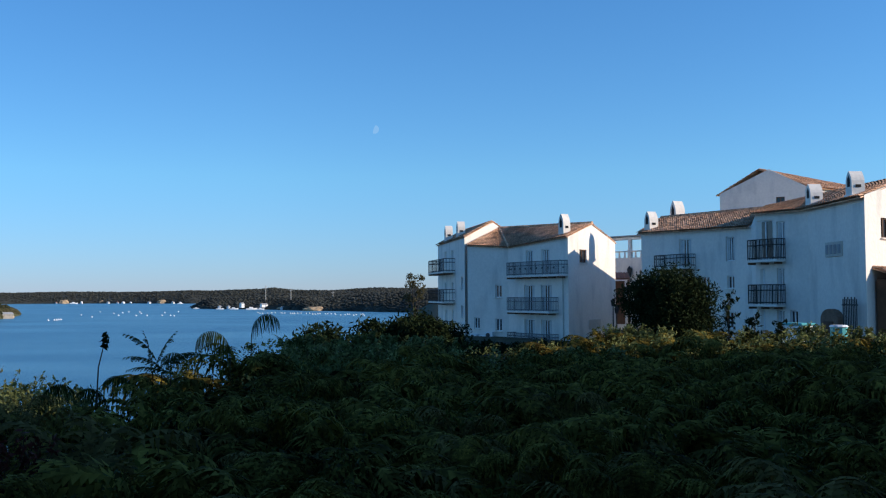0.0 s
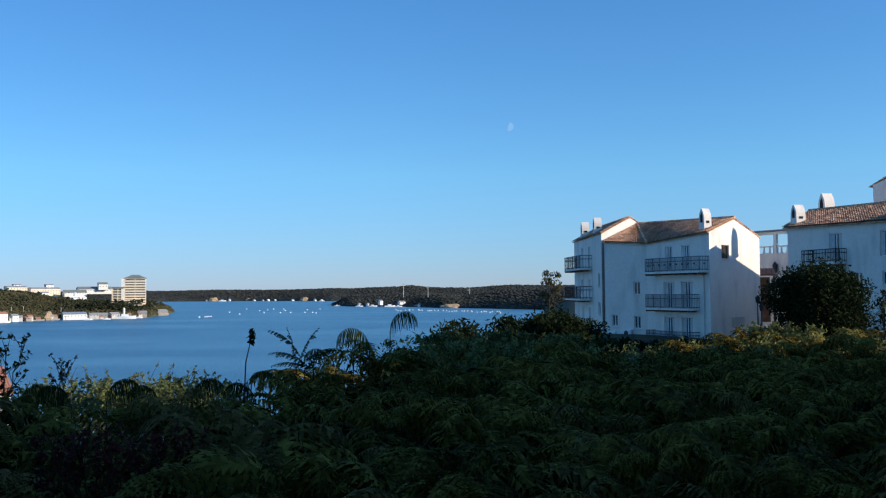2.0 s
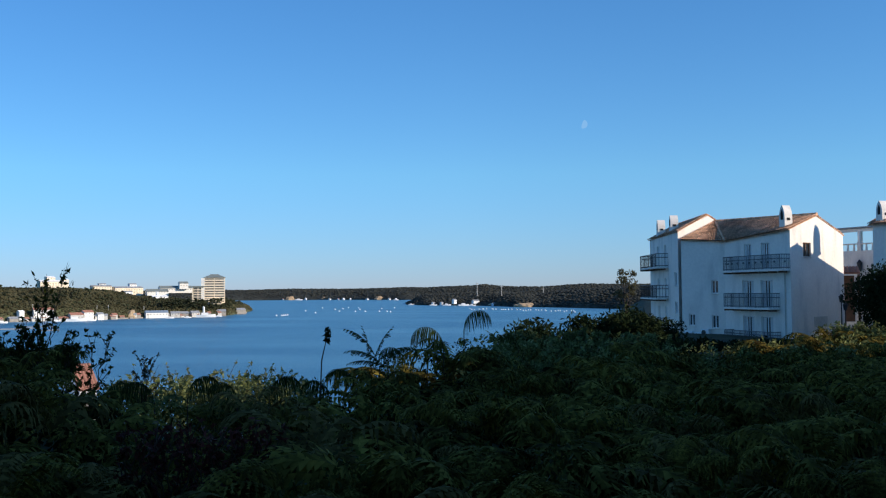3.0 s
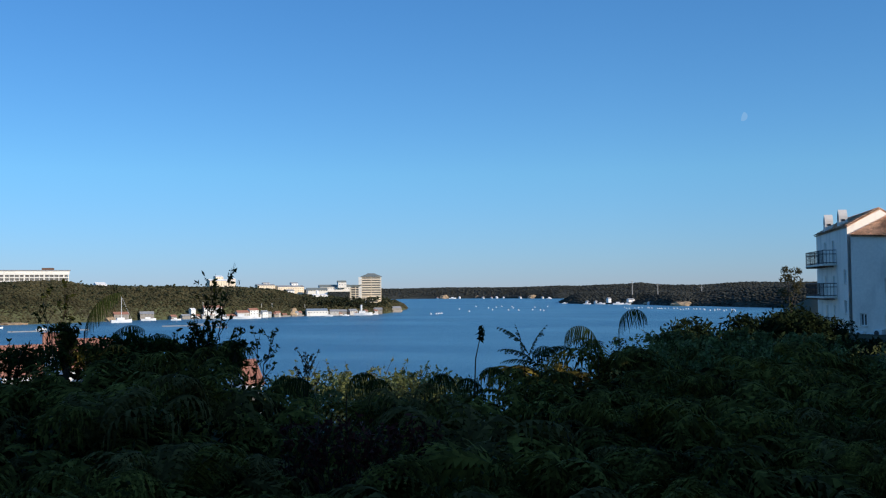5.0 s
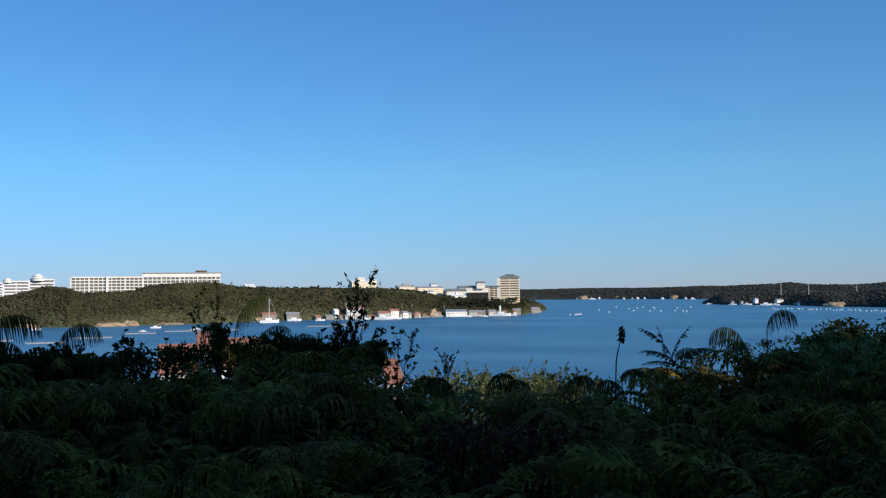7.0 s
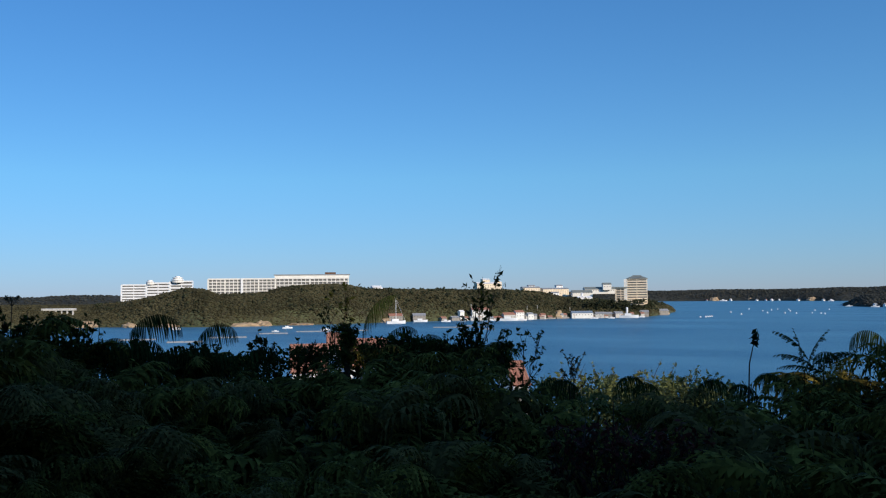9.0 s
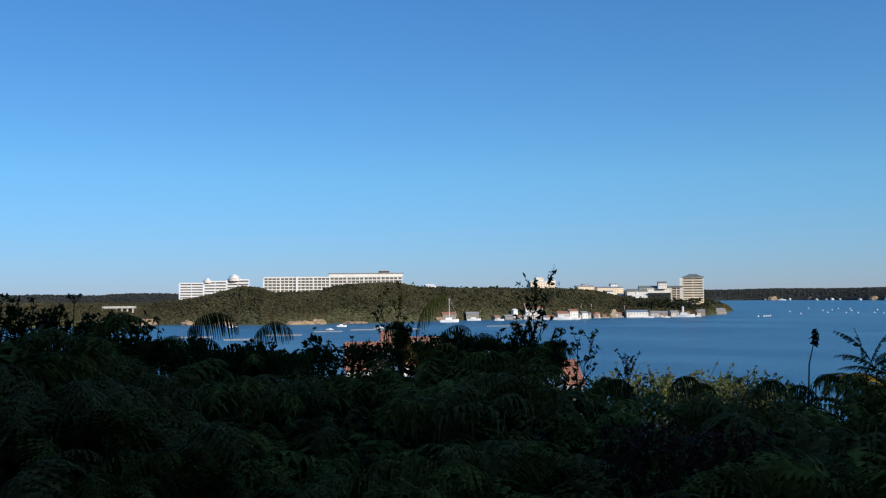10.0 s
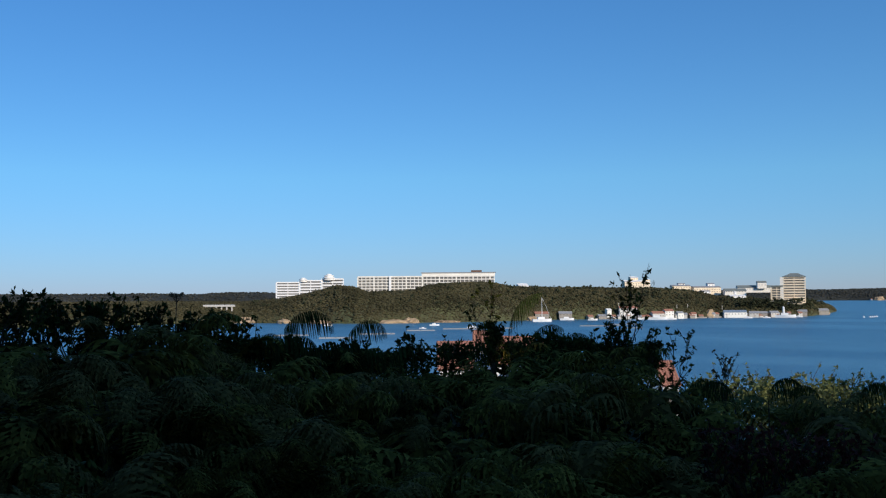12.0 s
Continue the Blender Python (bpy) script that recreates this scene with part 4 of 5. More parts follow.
def cliff(az, d, w, h, seed):
    p = polar(az, d)
    bm = bmesh.new()
    bmesh.ops.create_icosphere(bm, subdivisions=3, radius=1.0)
    for v in bm.verts:
        q = v.co.copy()
        v.co = Vector((p.x, p.y, 0)) + Matrix.Rotation(radians(-az), 3, "Z") @ Vector((q.x * w / 2, q.y * 12, q.z * h)) * (1 + 0.28 * noise.noise(q * 2.7 + Vector((seed, 0, 0))))
    t = new("cliff", bpy.data.meshes.new("cliff"))
    bm.to_mesh(t.data)
    bm.free()
    t.data.materials.append(CLIFF)
    tagged(t, "bare ochre earth cliff at the water's edge", "cliff", "cliffs")


for k, (az, d, w, h) in enumerate([(-59.5, 1018, 24, 6), (-57.3, 1025, 30, 7), (-55, 1004, 16, 5), (-52.8, 982, 26, 4), (-48.6, 968, 34, 5), (-47.6, 972, 18, 6), (-45.5, 983, 30, 2.5), (-40.5, 1042, 14, 5), (-30.3, 1136, 13, 11),
                                   (-24.2, 1306, 14, 8), (-21.4, 3425, 34, 14), (-16.2, 3190, 30, 14), (-19.4, 3400, 26, 10), (-9.2, 1752, 34, 7), (-7.6, 1612, 40, 8)]):
    cliff(az, d + 0.5, w, h * 0.9, k * 7.3)


def boat(az, d, length, turn, mast=0.0):
    """A moored boat: pointed hull, cabin and, where it has one, a mast with stays."""
    p = polar(az, d)
    t = thing("boat", "white sailing yacht with tall mast moored in the bay" if mast else "small white moored boat", "boat", "boats in the bay", at=(p.x, p.y, 0))
    rot = Matrix.Translation((p.x, p.y, 0)) @ Matrix.Rotation(radians(turn - az), 4, "Z")
    bm = bmesh.new()
    w, h = length * 0.28, length * 0.13
    rings = []
    for s, k, z in ((0.0, 0.8, 1.0), (0.5, 1.0, 1.0), (0.8, 0.6, 1.1), (1.0, 0.04, 1.25)):
        x = (s - 0.5) * length
        rings.append([bm.verts.new(rot @ Vector(q)) for q in ((x, -w / 2 * k, h * z), (x, -w / 3 * k, -0.2), (x, w / 3 * k, -0.2), (x, w / 2 * k, h * z))])
    for a, b2 in zip(rings, rings[1:]):
        for i in range(4):
            bm.faces.new((a[i], a[(i + 1) % 4], b2[(i + 1) % 4], b2[i]))
    bm.faces.new(rings[0])
    bm.faces.new(rings[-1][::-1])
    part("hull", bm, WHITE, t)
    c = rot @ Vector((-length * 0.05, 0, h * 1.4))
    part("cabin", box(bmesh.new(), c, (length * 0.35, w * 0.6, h * 0.9), turn - az, 0.1), WHITE, t)
    if mast:
        part("mast", rod(bmesh.new(), rot @ Vector((0, 0, h)), rot @ Vector((0, 0, mast)), 0.28, 6, 0.2), WHITE, t)
        part("stay", rod(bmesh.new(), rot @ Vector((length * 0.48, 0, h)), rot @ Vector((0, 0, mast)), 0.08, 4), WHITE, t)
    return t


boat(-39.85, 985, 20, 15, 25.5)
for az, d, ln, turn in ((-33.2, 1050, 20, 0), (-32.4, 1056, 10, 10), (-34.2, 1055, 9, 5), (-26.2, 1140, 22, 0), (-25.5, 1160, 8, 0), (-38.4, 1040, 15, 5), (-46.2, 880, 9, 8), (-46.9, 800, 6, 170), (-44.0, 820, 8, 0), (-28.2, 1110, 9, 0), (-27.2, 1120, 8, 5), (-36.9, 1030, 10, 0), (-12.2, 1835, 16, 0), (-11.2, 1790, 20, 10), (-10.7, 1780, 14, 0), (-14.3, 1940, 12, 0), (-13.0, 1850, 14, 0), (-20.9, 3330, 24, 0), (-15.2, 3020, 16, 0), (-52.5, 900, 9, 0)):
    boat(az, d, ln, turn)


def buoy(az, d, r):
    p = polar(az, d)
    bm = bmesh.new()
    bmesh.ops.create_uvsphere(bm, u_segments=10, v_segments=7, radius=r, matrix=Matrix.Translation((0, 0, 0.3 * r)))
    rod(bm, (0, 0, r), (0, 0, r * 1.8), r * 0.2, 6)
    ob = new("buoy", bpy.data.meshes.new("buoy"))
    bm.to_mesh(ob.data)
    bm.free()
    ob.data.materials.append(WHITE)
    ob.location = (p.x, p.y, 0)
    return tagged(ob, "white float moored on the bay", "buoy", "white floats")


first = buoy(-22.2, 1150, 1.1)
spots = [(-22.0 + 0.11 * k, 1145 + 9 * k) for k in range(1, 5)]
spots += [(-20.8 + rng.uniform(0, 5.5), rng.uniform(1250, 1700)) for k in range(16)]
spots += [(-10.9 + 6.3 * (k / 34) + rng.uniform(-0.1, 0.1), 1450 - 200 * k / 34 + rng.uniform(-40, 40)) for k in range(35)]
for az, d in spots:
    p = polar(az, d)
    copy_thing(first, pose(p.x, p.y, 0))
for az, d, w in ((-49.6, 700, 26), (-47.0, 760, 22), (-44.6, 790, 30), (-42.4, 800, 24), (-52.0, 640, 22), (-54.6, 690, 24), (-36.5, 850, 34), (-35.2, 890, 26), (-34.6, 800, 16)):
    p = polar(az, d)
    raft = thing("raft", "low pale timber oyster raft floating on the bay", "raft", "oyster rafts", at=(p.x, p.y, 0))
    for k in range(5):
        q = polar(az, d + (k - 2) * 3)
        part("pole", box(bmesh.new(), (q.x, q.y, 0.18), (w, 0.3, 0.55), -az), GREYROOF, raft)
    for s in (-1, 0, 1):
        part("cross_pole", box(bmesh.new(), (p.x + s * w * 0.4 * math.cos(radians(-az)), p.y + s * w * 0.4 * math.sin(radians(-az)), 0.5), (0.3, 13, 0.25), -az), GREYROOF, raft)
# pylons on the right headland and a low bridge by the left hills
for az, h in ((-10.4, 44), (-8.95, 38), (-6.5, 33)):
    p = polar(az, 1780)
    t = thing("pylon", "thin pale pylon standing above far woods", "pylon", "pylons", at=(p.x, p.y, 20))
    part("mast", rod(bmesh.new(), (p.x, p.y, 18), (p.x, p.y, h), 0.7, 6, 0.4), CONCRETE, t)
    part("crossarm", box(bmesh.new(), (p.x, p.y, h - 3), (6, 0.6, 0.8), -az), CONCRETE, t)
br = thing("bridge", "pale low road bridge crossing a wooded inlet", "bridge", at=(*polar(-58.9, 1048), 10))
a, b2 = polar(-59.57, 1052), polar(-57.83, 1044)
bt = turn_of(a, b2)
part("deck", box(bmesh.new(), ((a.x + b2.x) / 2, (a.y + b2.y) / 2, 17.6), ((b2 - a).length, 5, 1.3), bt), CONCRETE, br)
part("railing", box(bmesh.new(), ((a.x + b2.x) / 2, (a.y + b2.y) / 2, 18.7), ((b2 - a).length, 4.6, 0.5), bt), WHITE, br)
for k in range(6):
    q = a.lerp(b2, (k + 0.5) / 6)
    part("pier", box(bmesh.new(), (q.x, q.y, 8), (1.2, 3, 18.6), bt), CONCRETE, br)

# moon, far beyond everything
bm = bmesh.new()
rim = [Vector((21 * math.sin(a), 0, 21 * math.cos(a))) for a in np.linspace(0, math.pi, 17)]
inner = [Vector((-5 * math.sin(a), 0, 21 * math.cos(a))) for a in np.linspace(math.pi, 0, 17)][1:-1]
lean = Matrix.Translation((-324, 4588, 812)) @ Matrix.Rotation(radians(4), 4, "Z") @ Matrix.Rotation(radians(18), 4, "Y")
solid(bm, [lean @ q for q in rim + inner], 0.5)
MOON = bpy.data.materials.new("moonlight")
MOON.use_nodes = True
mb = MOON.node_tree.nodes["Principled BSDF"]
mb.inputs["Base Color"].default_value = (0, 0, 0, 1)
mb.inputs["Emission Color"].default_value, mb.inputs["Emission Strength"].default_value = (0.22, 0.47, 0.80, 1), 1.0
moon = new("moon", bpy.data.meshes.new("moon"))
bm.to_mesh(moon.data)
bm.free()
moon.data.materials.append(MOON)
tagged(moon, "pale half moon in the daytime sky", "moon")

# red-roofed houses on the slope below
for az, d, top, w, deep, turn in ((-45.0, 122, 21.9, 4.0, 7, 2), (-41.6, 124, 22.4, 5.0, 7, -4), (-39.6, 118, 21.9, 3.0, 7, -6), (-33.0, 125, 19.3, 2.0, 6, 20), (-43.3, 132, 22.9, 2.4, 5, 0)):
    g0 = GZ(*polar(az, d))
    cottage(az, d, g0, w, deep, top - g0 - deep * 0.42, REDROOF, WHITE, turn, "white house with red clay roof on the slope above the bay", rise=0.42, tiled=True)

# terrace between the white houses: wall, balustrade, pergola, lamp
tr = thing("terrace", "white terrace with balustrade and pergola between the houses", "terrace", at=(18, 98, 24))
a, b2 = polar(9.6, 102), polar(12.4, 98)
mid, tn, ln = (a + b2) / 2, turn_of(a, b2), (b2 - a).length
part("wall", box(bmesh.new(), (mid.x, mid.y, 27.4), (ln, 0.4, 8.2), tn, 0.03), PLASTER, tr)
for k in range(9):
    q = a.lerp(b2, (k + 0.5) / 9)
    part("baluster", rod(bmesh.new(), (q.x, q.y, 31.5), (q.x, q.y, 32.1), 0.12, 8, 0.07), PLASTER, tr)
for k in range(3):
    q = a.lerp(b2, 0.1 + 0.4 * k)
    part("post", box(bmesh.new(), (q.x, q.y, 31.9), (0.4, 0.4, 0.9), tn, 0.03), PLASTER, tr)
    part("column", box(bmesh.new(), (q.x + 0.5, q.y + 2.5, 32.4), (0.35, 0.35, 2.2), tn, 0.03), PLASTER, tr)
part("rail", box(bmesh.new(), (mid.x, mid.y, 32.15), (ln, 0.3, 0.12), tn, 0.02), PLASTER, tr)
part("beam", box(bmesh.new(), (mid.x + 0.5, mid.y + 2.5, 33.6), (ln + 1, 0.3, 0.3), tn, 0.03), PLASTER, tr)
part("canopy", box(bmesh.new(), (mid.x + 0.8, mid.y + 3.8, 33.85), (ln + 1, 3.0, 0.12), tn), GREYROOF, tr)
q = a.lerp(b2, 0.45)
lamp = thing("wall_lamp", "black iron lantern on a white terrace wall", "lamp", at=(q.x, q.y - 0.4, 30))
part("bracket", rod(bmesh.new(), (q.x, q.y - 0.2, 29.6), (q.x, q.y - 0.75, 30.0), 0.05, 6), IRON, lamp)
bm = rod(bmesh.new(), (q.x, q.y - 0.75, 29.5), (q.x, q.y - 0.75, 30.3), 0.16, 6, 0.26)
rod(bm, (q.x, q.y - 0.75, 30.3), (q.x, q.y - 0.75, 30.65), 0.3, 6, 0.03)
part("lantern", bm, IRON, lamp)
q = polar(10.25, 96)
aw = thing("porch", "small porch with red-brown tiled canopy and dark doorway", "porch", at=(q.x, q.y, 24))
bm = bmesh.new()
roof_face(bm, (q.x - 0.9, q.y - 1.0, 29.3), (q.x + 1.0, q.y - 1.0, 29.3), (q.x - 0.9, q.y, 29.9), (q.x + 1.0, q.y, 29.9))
part("canopy", bm, REDROOF, aw)
for s in (-0.7, 0.8):
    part("post", box(bmesh.new(), (q.x + s, q.y - 1.2, 26.5), (0.2, 0.2, 5.4), 0, 0.02), TIMBER, aw)
part("doorway", box(bmesh.new(), (q.x + 0.05, q.y + 0.1, 27.0), (1.2, 0.2, 4.2), 0), TIMBER, aw)

for az, d, z0, z1 in ((9.95, 79, 24.0, 26.9), (10.15, 78.5, 24.0, 26.3)):
    q = polar(az, d)
    lp = thing("garden_lamp", "black iron lamp post beside a white gable", "lamp", "garden lamps", at=(q.x, q.y, z0))
    part("post", rod(bmesh.new(), (q.x, q.y, z0 - 0.4), (q.x, q.y, z1), 0.06, 8, 0.045), IRON, lp)
    bm = rod(bmesh.new(), (q.x, q.y, z1), (q.x, q.y, z1 + 0.4), 0.13, 6, 0.2)
    rod(bm, (q.x, q.y, z1 + 0.4), (q.x, q.y, z1 + 0.62), 0.23, 6, 0.03)
    part("lantern", bm, IRON, lp)


# ---- the fern thicket ----
FERN = leafy("fern_green", (0.073, 0.053, 0.012), 0.55, 0.9, 0.55, 0.88, 0.2, second=(0.166, 0.124, 0.024))
# leaf colour darkened to carry the shade in the thicket's gaps
FERN_GAP_SHADE = leafy("fern_gap_shade", (0.024, 0.019, 0.004), 0.4, 1.2, 0.35, 0.9, 0.1)
LEAF = leafy("shrub_leaf", (0.036, 0.042, 0.009), 0.4, 2.0, 0.4, 0.7, 0.2, second=(0.055, 0.06, 0.012))
BLADE = leafy("fern_blade", (0.034, 0.05, 0.013), 0.4, 1.5, 0.4, 0.85, 0.15)
BRACKEN = leafy("dry_bracken", (0.2, 0.132, 0.04), 0.4, 1.5, 0.5, 0.85, 0.2, second=(0.13, 0.092, 0.028))
YELLOWLEAF = leafy("yellow_green_leaf", (0.15, 0.175, 0.05), 0.35, 2.0, 0.4, 0.5, 0.32, second=(0.19, 0.2, 0.075))
REDLEAF = leafy("dull_red_leaf", (0.12, 0.03, 0.022), 0.4, 2.0, 0.4, 0.5, 0.2)
DRYLEAF = leafy("dry_brown_leaf", (0.13, 0.085, 0.045), 0.4, 2.0, 0.4, 0.7, 0.2)
STEM = mat("brown_stem", (0.06, 0.04, 0.022), 0.7, 0.3, 20.0, 6.0, 0.3)


def rachis(length, start, bend, n):
    """Points and headings of a stalk that starts at so many degrees from level and bends over by so many."""
    s = np.linspace(0, 1, n)
    ang = np.radians(start - bend * s ** 1.4)
    step = length / (n - 1)
    x = np.concatenate([[0], np.cumsum(np.cos(ang[:-1]) * step)])
    z = np.concatenate([[0], np.cumsum(np.sin(ang[:-1]) * step)])
    return s, x, z, ang


def frond(length, start, bend, pairs, wide, teeth, g, bare=0.12, droop=0.5, wild=1.0, fill=0.8, hang=False):
    """A fern frond in its own plane: pinnae either side of a curved stalk. teeth: pinnules on each side of a pinna, 0 for plain ones. Triangles."""
    n = pairs + 1
    s, x, z, ang = rachis(length, start, bend, n)
    v, f = [], []

    def tri(a, b2, c):
        k = len(v)
        v.extend((a, b2, c))
        f.append((k, k + 1, k + 2))

    for i in range(n - 1):
        w = length * (0.014 if hang else 0.008) * (1.3 - s[i])
        tri((x[i], -w, z[i]), (x[i], w, z[i]), (x[i + 1], 0, z[i + 1]))
        if s[i] < bare:
            continue
        q = (s[i] - bare) / (1 - bare)
        ln = wide * length * (math.sin(math.pi * min(1.0, 0.2 + 0.78 * q)) ** 0.8) * (1 + wild * g.uniform(-0.28, 0.22)) + 0.01
        along = np.array([math.cos(ang[i]), 0, math.sin(ang[i])])
        over = np.array([-math.sin(ang[i]), 0, math.cos(ang[i])])
        gap = length / pairs
        for side in (-1, 1):
            d = np.array([0, side, 0]) * 0.93 + along * (0.34 + wild * g.uniform(-0.22, 0.22)) + over * wild * g.uniform(-0.12, 0.22)
            if hang:
                d = np.array([0, side * 0.3, -0.85]) + along * (0.25 + wild * g.uniform(-0.2, 0.2)) + over * 0.15
            d /= np.linalg.norm(d)
            p0 = np.array([x[i], 0, z[i]])
            m = teeth if teeth else 3
            fall = droop * (1 + wild * g.uniform(-0.5, 0.5))
            pts = []
            for j in range(m + 1):
                u = j / m
                pts.append(p0 + d * ln * u + np.array([0, 0, -1]) * fall * ln * u * u)
            if hang:
                tw = gap * 0.34
                for j in range(m):
                    u0, u1 = (1 - (0.85 * j / m) ** 2) * tw, (1 - (0.85 * (j + 1) / m) ** 2) * tw
                    a, b2 = pts[j], pts[j + 1]
                    tri(a - along * u0, a + along * u0, b2 + along * u1)
                    tri(a - along * u0, b2 + along * u1, b2 - along * u1)
            elif teeth:
                tw = min(gap * fill, ln * 0.3)
                tri(pts[0] - along * tw * 0.4, pts[0] + along * tw * 0.4, pts[-1])
                for j in range(m):
                    u = 1 - 0.75 * j / m
                    a, b2 = pts[j], pts[j + 1]
                    for sd in (-1, 1):
                        tip = (a + b2) / 2 + along * sd * tw * u + d * ln * 0.06 - over * tw * 0.25
                        tri(a, b2, tip)
            else:
                tw = min(gap * fill, ln * 0.3)
                for j in range(m):
                    u0, u1 = 1 - 0.85 * j / m, 1 - 0.85 * (j + 1) / m
                    a, b2 = pts[j], pts[j + 1]
                    tri(a - along * tw * u0, a + along * tw * u0, b2 + along * tw * u1 * 0.4)
    return np.array(v), np.array(f)


def scatter(templates, picks, places, yaws, tilts, scales):
    """Joins turned, tilted and scaled copies of templates."""
    vs, fs, off = [], [], 0
    for k, (tv, tf) in enumerate(templates):
        idx = np.nonzero(picks == k)[0]
        if not len(idx):
            continue
        ct, st = np.cos(tilts[idx])[:, None], np.sin(tilts[idx])[:, None]
        cy, sy = np.cos(yaws[idx])[:, None], np.sin(yaws[idx])[:, None]
        px, py, pz = (tv[None, :, i] * scales[idx][:, None] for i in range(3))
        py, pz = py * ct - pz * st, py * st + pz * ct
        px, py = px * cy - py * sy, px * sy + py * cy
        p = np.stack([px, py, pz], -1) + places[idx][:, None, :]
        vs.append(p.reshape(-1, 3))
        fs.append((tf[None] + (off + np.arange(len(idx)) * len(tv))[:, None, None]).reshape(-1, 3))
        off += len(idx) * len(tv)
    return np.concatenate(vs), np.concatenate(fs)


g4 = np.random.default_rng(44)
FINE = [frond(0.62, g4.uniform(62, 85), g4.uniform(115, 185), 25, g4.uniform(0.2, 0.27), 5, g4, 0.1, g4.uniform(0.5, 0.9)) for k in range(9)]
PLAIN = [frond(0.66, g4.uniform(62, 85), g4.uniform(115, 185), 21, g4.uniform(0.2, 0.27), 0, g4, 0.1, g4.uniform(0.5, 0.9)) for k in range(10)]


def clump_places(r0, r1, az0, az1, spacing):
    """Jittered clump centres over a sector, up to the thicket's brow."""
    out, r = [], r0
    while r < r1:
        k = max(1, int(radians(az1 - az0) * r / spacing))
        for i in range(k):
            a = az0 + (az1 - az0) * (i + g4.uniform(0, 1)) / k
            rr = r + g4.uniform(-0.5, 0.5) * spacing
            if rr < brow(a)[1] + 0.5:
                out.append((a, rr))
        r += spacing
    return np.array(out)


def fern_field(r0, r1, spacing, per, templates, size, az0=-84, az1=32):
    c = clump_places(r0, r1, az0, az1, spacing)
    k = len(c) * per
    az, r = np.repeat(c[:, 0], per), np.repeat(c[:, 1], per)
    mound = np.repeat(g4.uniform(-0.36, 0.13, len(c)), per)
    reach = np.repeat(g4.uniform(0.65, 1.32, len(c)), per) * size
    yaw = g4.uniform(0, 2 * np.pi, k)
    x = r * np.sin(np.radians(az)) + np.cos(yaw) * 0.06
    y = r * np.cos(np.radians(az)) + np.sin(yaw) * 0.06
    sc = reach * g4.uniform(0.75, 1.2, k)
    hump = 0.15 * np.sin(x * 2.3 + 1.3 * np.sin(y * 1.1)) * np.cos(y * 1.9 + 0.7) * np.clip(r / 8, 0.4, 1.0)
    z = canopy(az, r) + mound + hump - 0.36 * sc - g4.uniform(0, 0.14, k)
    return scatter(templates, g4.integers(0, len(templates), k), np.stack([x, y, z], -1), yaw, g4.normal(0, 0.4, k), sc)


near_v, near_f = fern_field(1.9, 6.4, 0.52, 7, FINE, 1.3)
mid_v, mid_f = fern_field(6.4, 22.0, 0.6, 7, PLAIN, 1.38)
thicket = new("fern_thicket", big_mesh("fern_thicket", np.concatenate([near_v, mid_v]), np.concatenate([near_f, mid_f + len(near_v)]), FERN))
tagged(thicket, "dense shaded green fern thicket covering the hillside", "ferns", kind="stuff")

v, f = fern_field(2.6, 9.5, 0.6, 4, FINE, 1.1, -84, -46)
v2, f2 = fern_field(2.6, 9.0, 1.0, 5, PLAIN, 1.2, -46, 32)
v, f = np.concatenate([v, v2]), np.concatenate([f, f2 + len(v)])
bracken = new("bracken", big_mesh("bracken", v + np.array((0, 0, 0.1)), f, BRACKEN))
tagged(bracken, "dry grey-brown bracken mixed into the thicket", "ferns", kind="stuff")

# under-leaves that close the thicket, the shade between fronds put into their colour
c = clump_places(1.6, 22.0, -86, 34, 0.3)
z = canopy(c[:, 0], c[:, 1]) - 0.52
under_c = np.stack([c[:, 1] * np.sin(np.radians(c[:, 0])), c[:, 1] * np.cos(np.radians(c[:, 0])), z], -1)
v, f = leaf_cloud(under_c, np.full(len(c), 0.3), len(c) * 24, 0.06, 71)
under = new("undergrowth", big_mesh("undergrowth", v, f, FERN_GAP_SHADE))
tagged(under, "leafy undergrowth beneath the ferns, coloured dark for the shade in gaps", "undergrowth", kind="stuff")

# small broad-leaved sprays between the ferns
c = clump_places(2.4, 22.0, -84, 32, 0.85)
c = c[g4.random(len(c)) < 0.75]
z = canopy(c[:, 0], c[:, 1]) - g4.uniform(0.0, 0.2, len(c))
spray_c = np.stack([c[:, 1] * np.sin(np.radians(c[:, 0])), c[:, 1] * np.cos(np.radians(c[:, 0])), z], -1)
v, f = leaf_cloud(spray_c, g4.uniform(0.12, 0.24, len(c)), len(c) * 60, 0.024, 72)
sprays = new("leaf_sprays", big_mesh("leaf_sprays", v, f, LEAF))
tagged(sprays, "small broad-leaved sprays growing between ferns", "shrubs", kind="stuff")


# dark leafy twigs that close the brow towards the water
g7 = np.random.default_rng(67)
ta = g7.uniform(-59, -33, 210)
tr_el, tr_r = brow(ta)
tr_r = tr_r + g7.uniform(-0.5, 0.4, len(ta))
twig_c = np.stack([tr_r * np.sin(np.radians(ta)), tr_r * np.cos(np.radians(ta)), EYE + tr_r * np.tan(np.radians(tr_el - g7.uniform(0.0, 1.2, len(ta))))], -1)
v, f = leaf_cloud(twig_c, g7.uniform(0.07, 0.17, len(ta)), len(ta) * 55, 0.03, 75)
twigs = new("brow_twigs", big_mesh("brow_twigs", v, f, LEAF))
tagged(twigs, "dark leafy twigs along the thicket's edge above the water", "shrubs", kind="stuff")

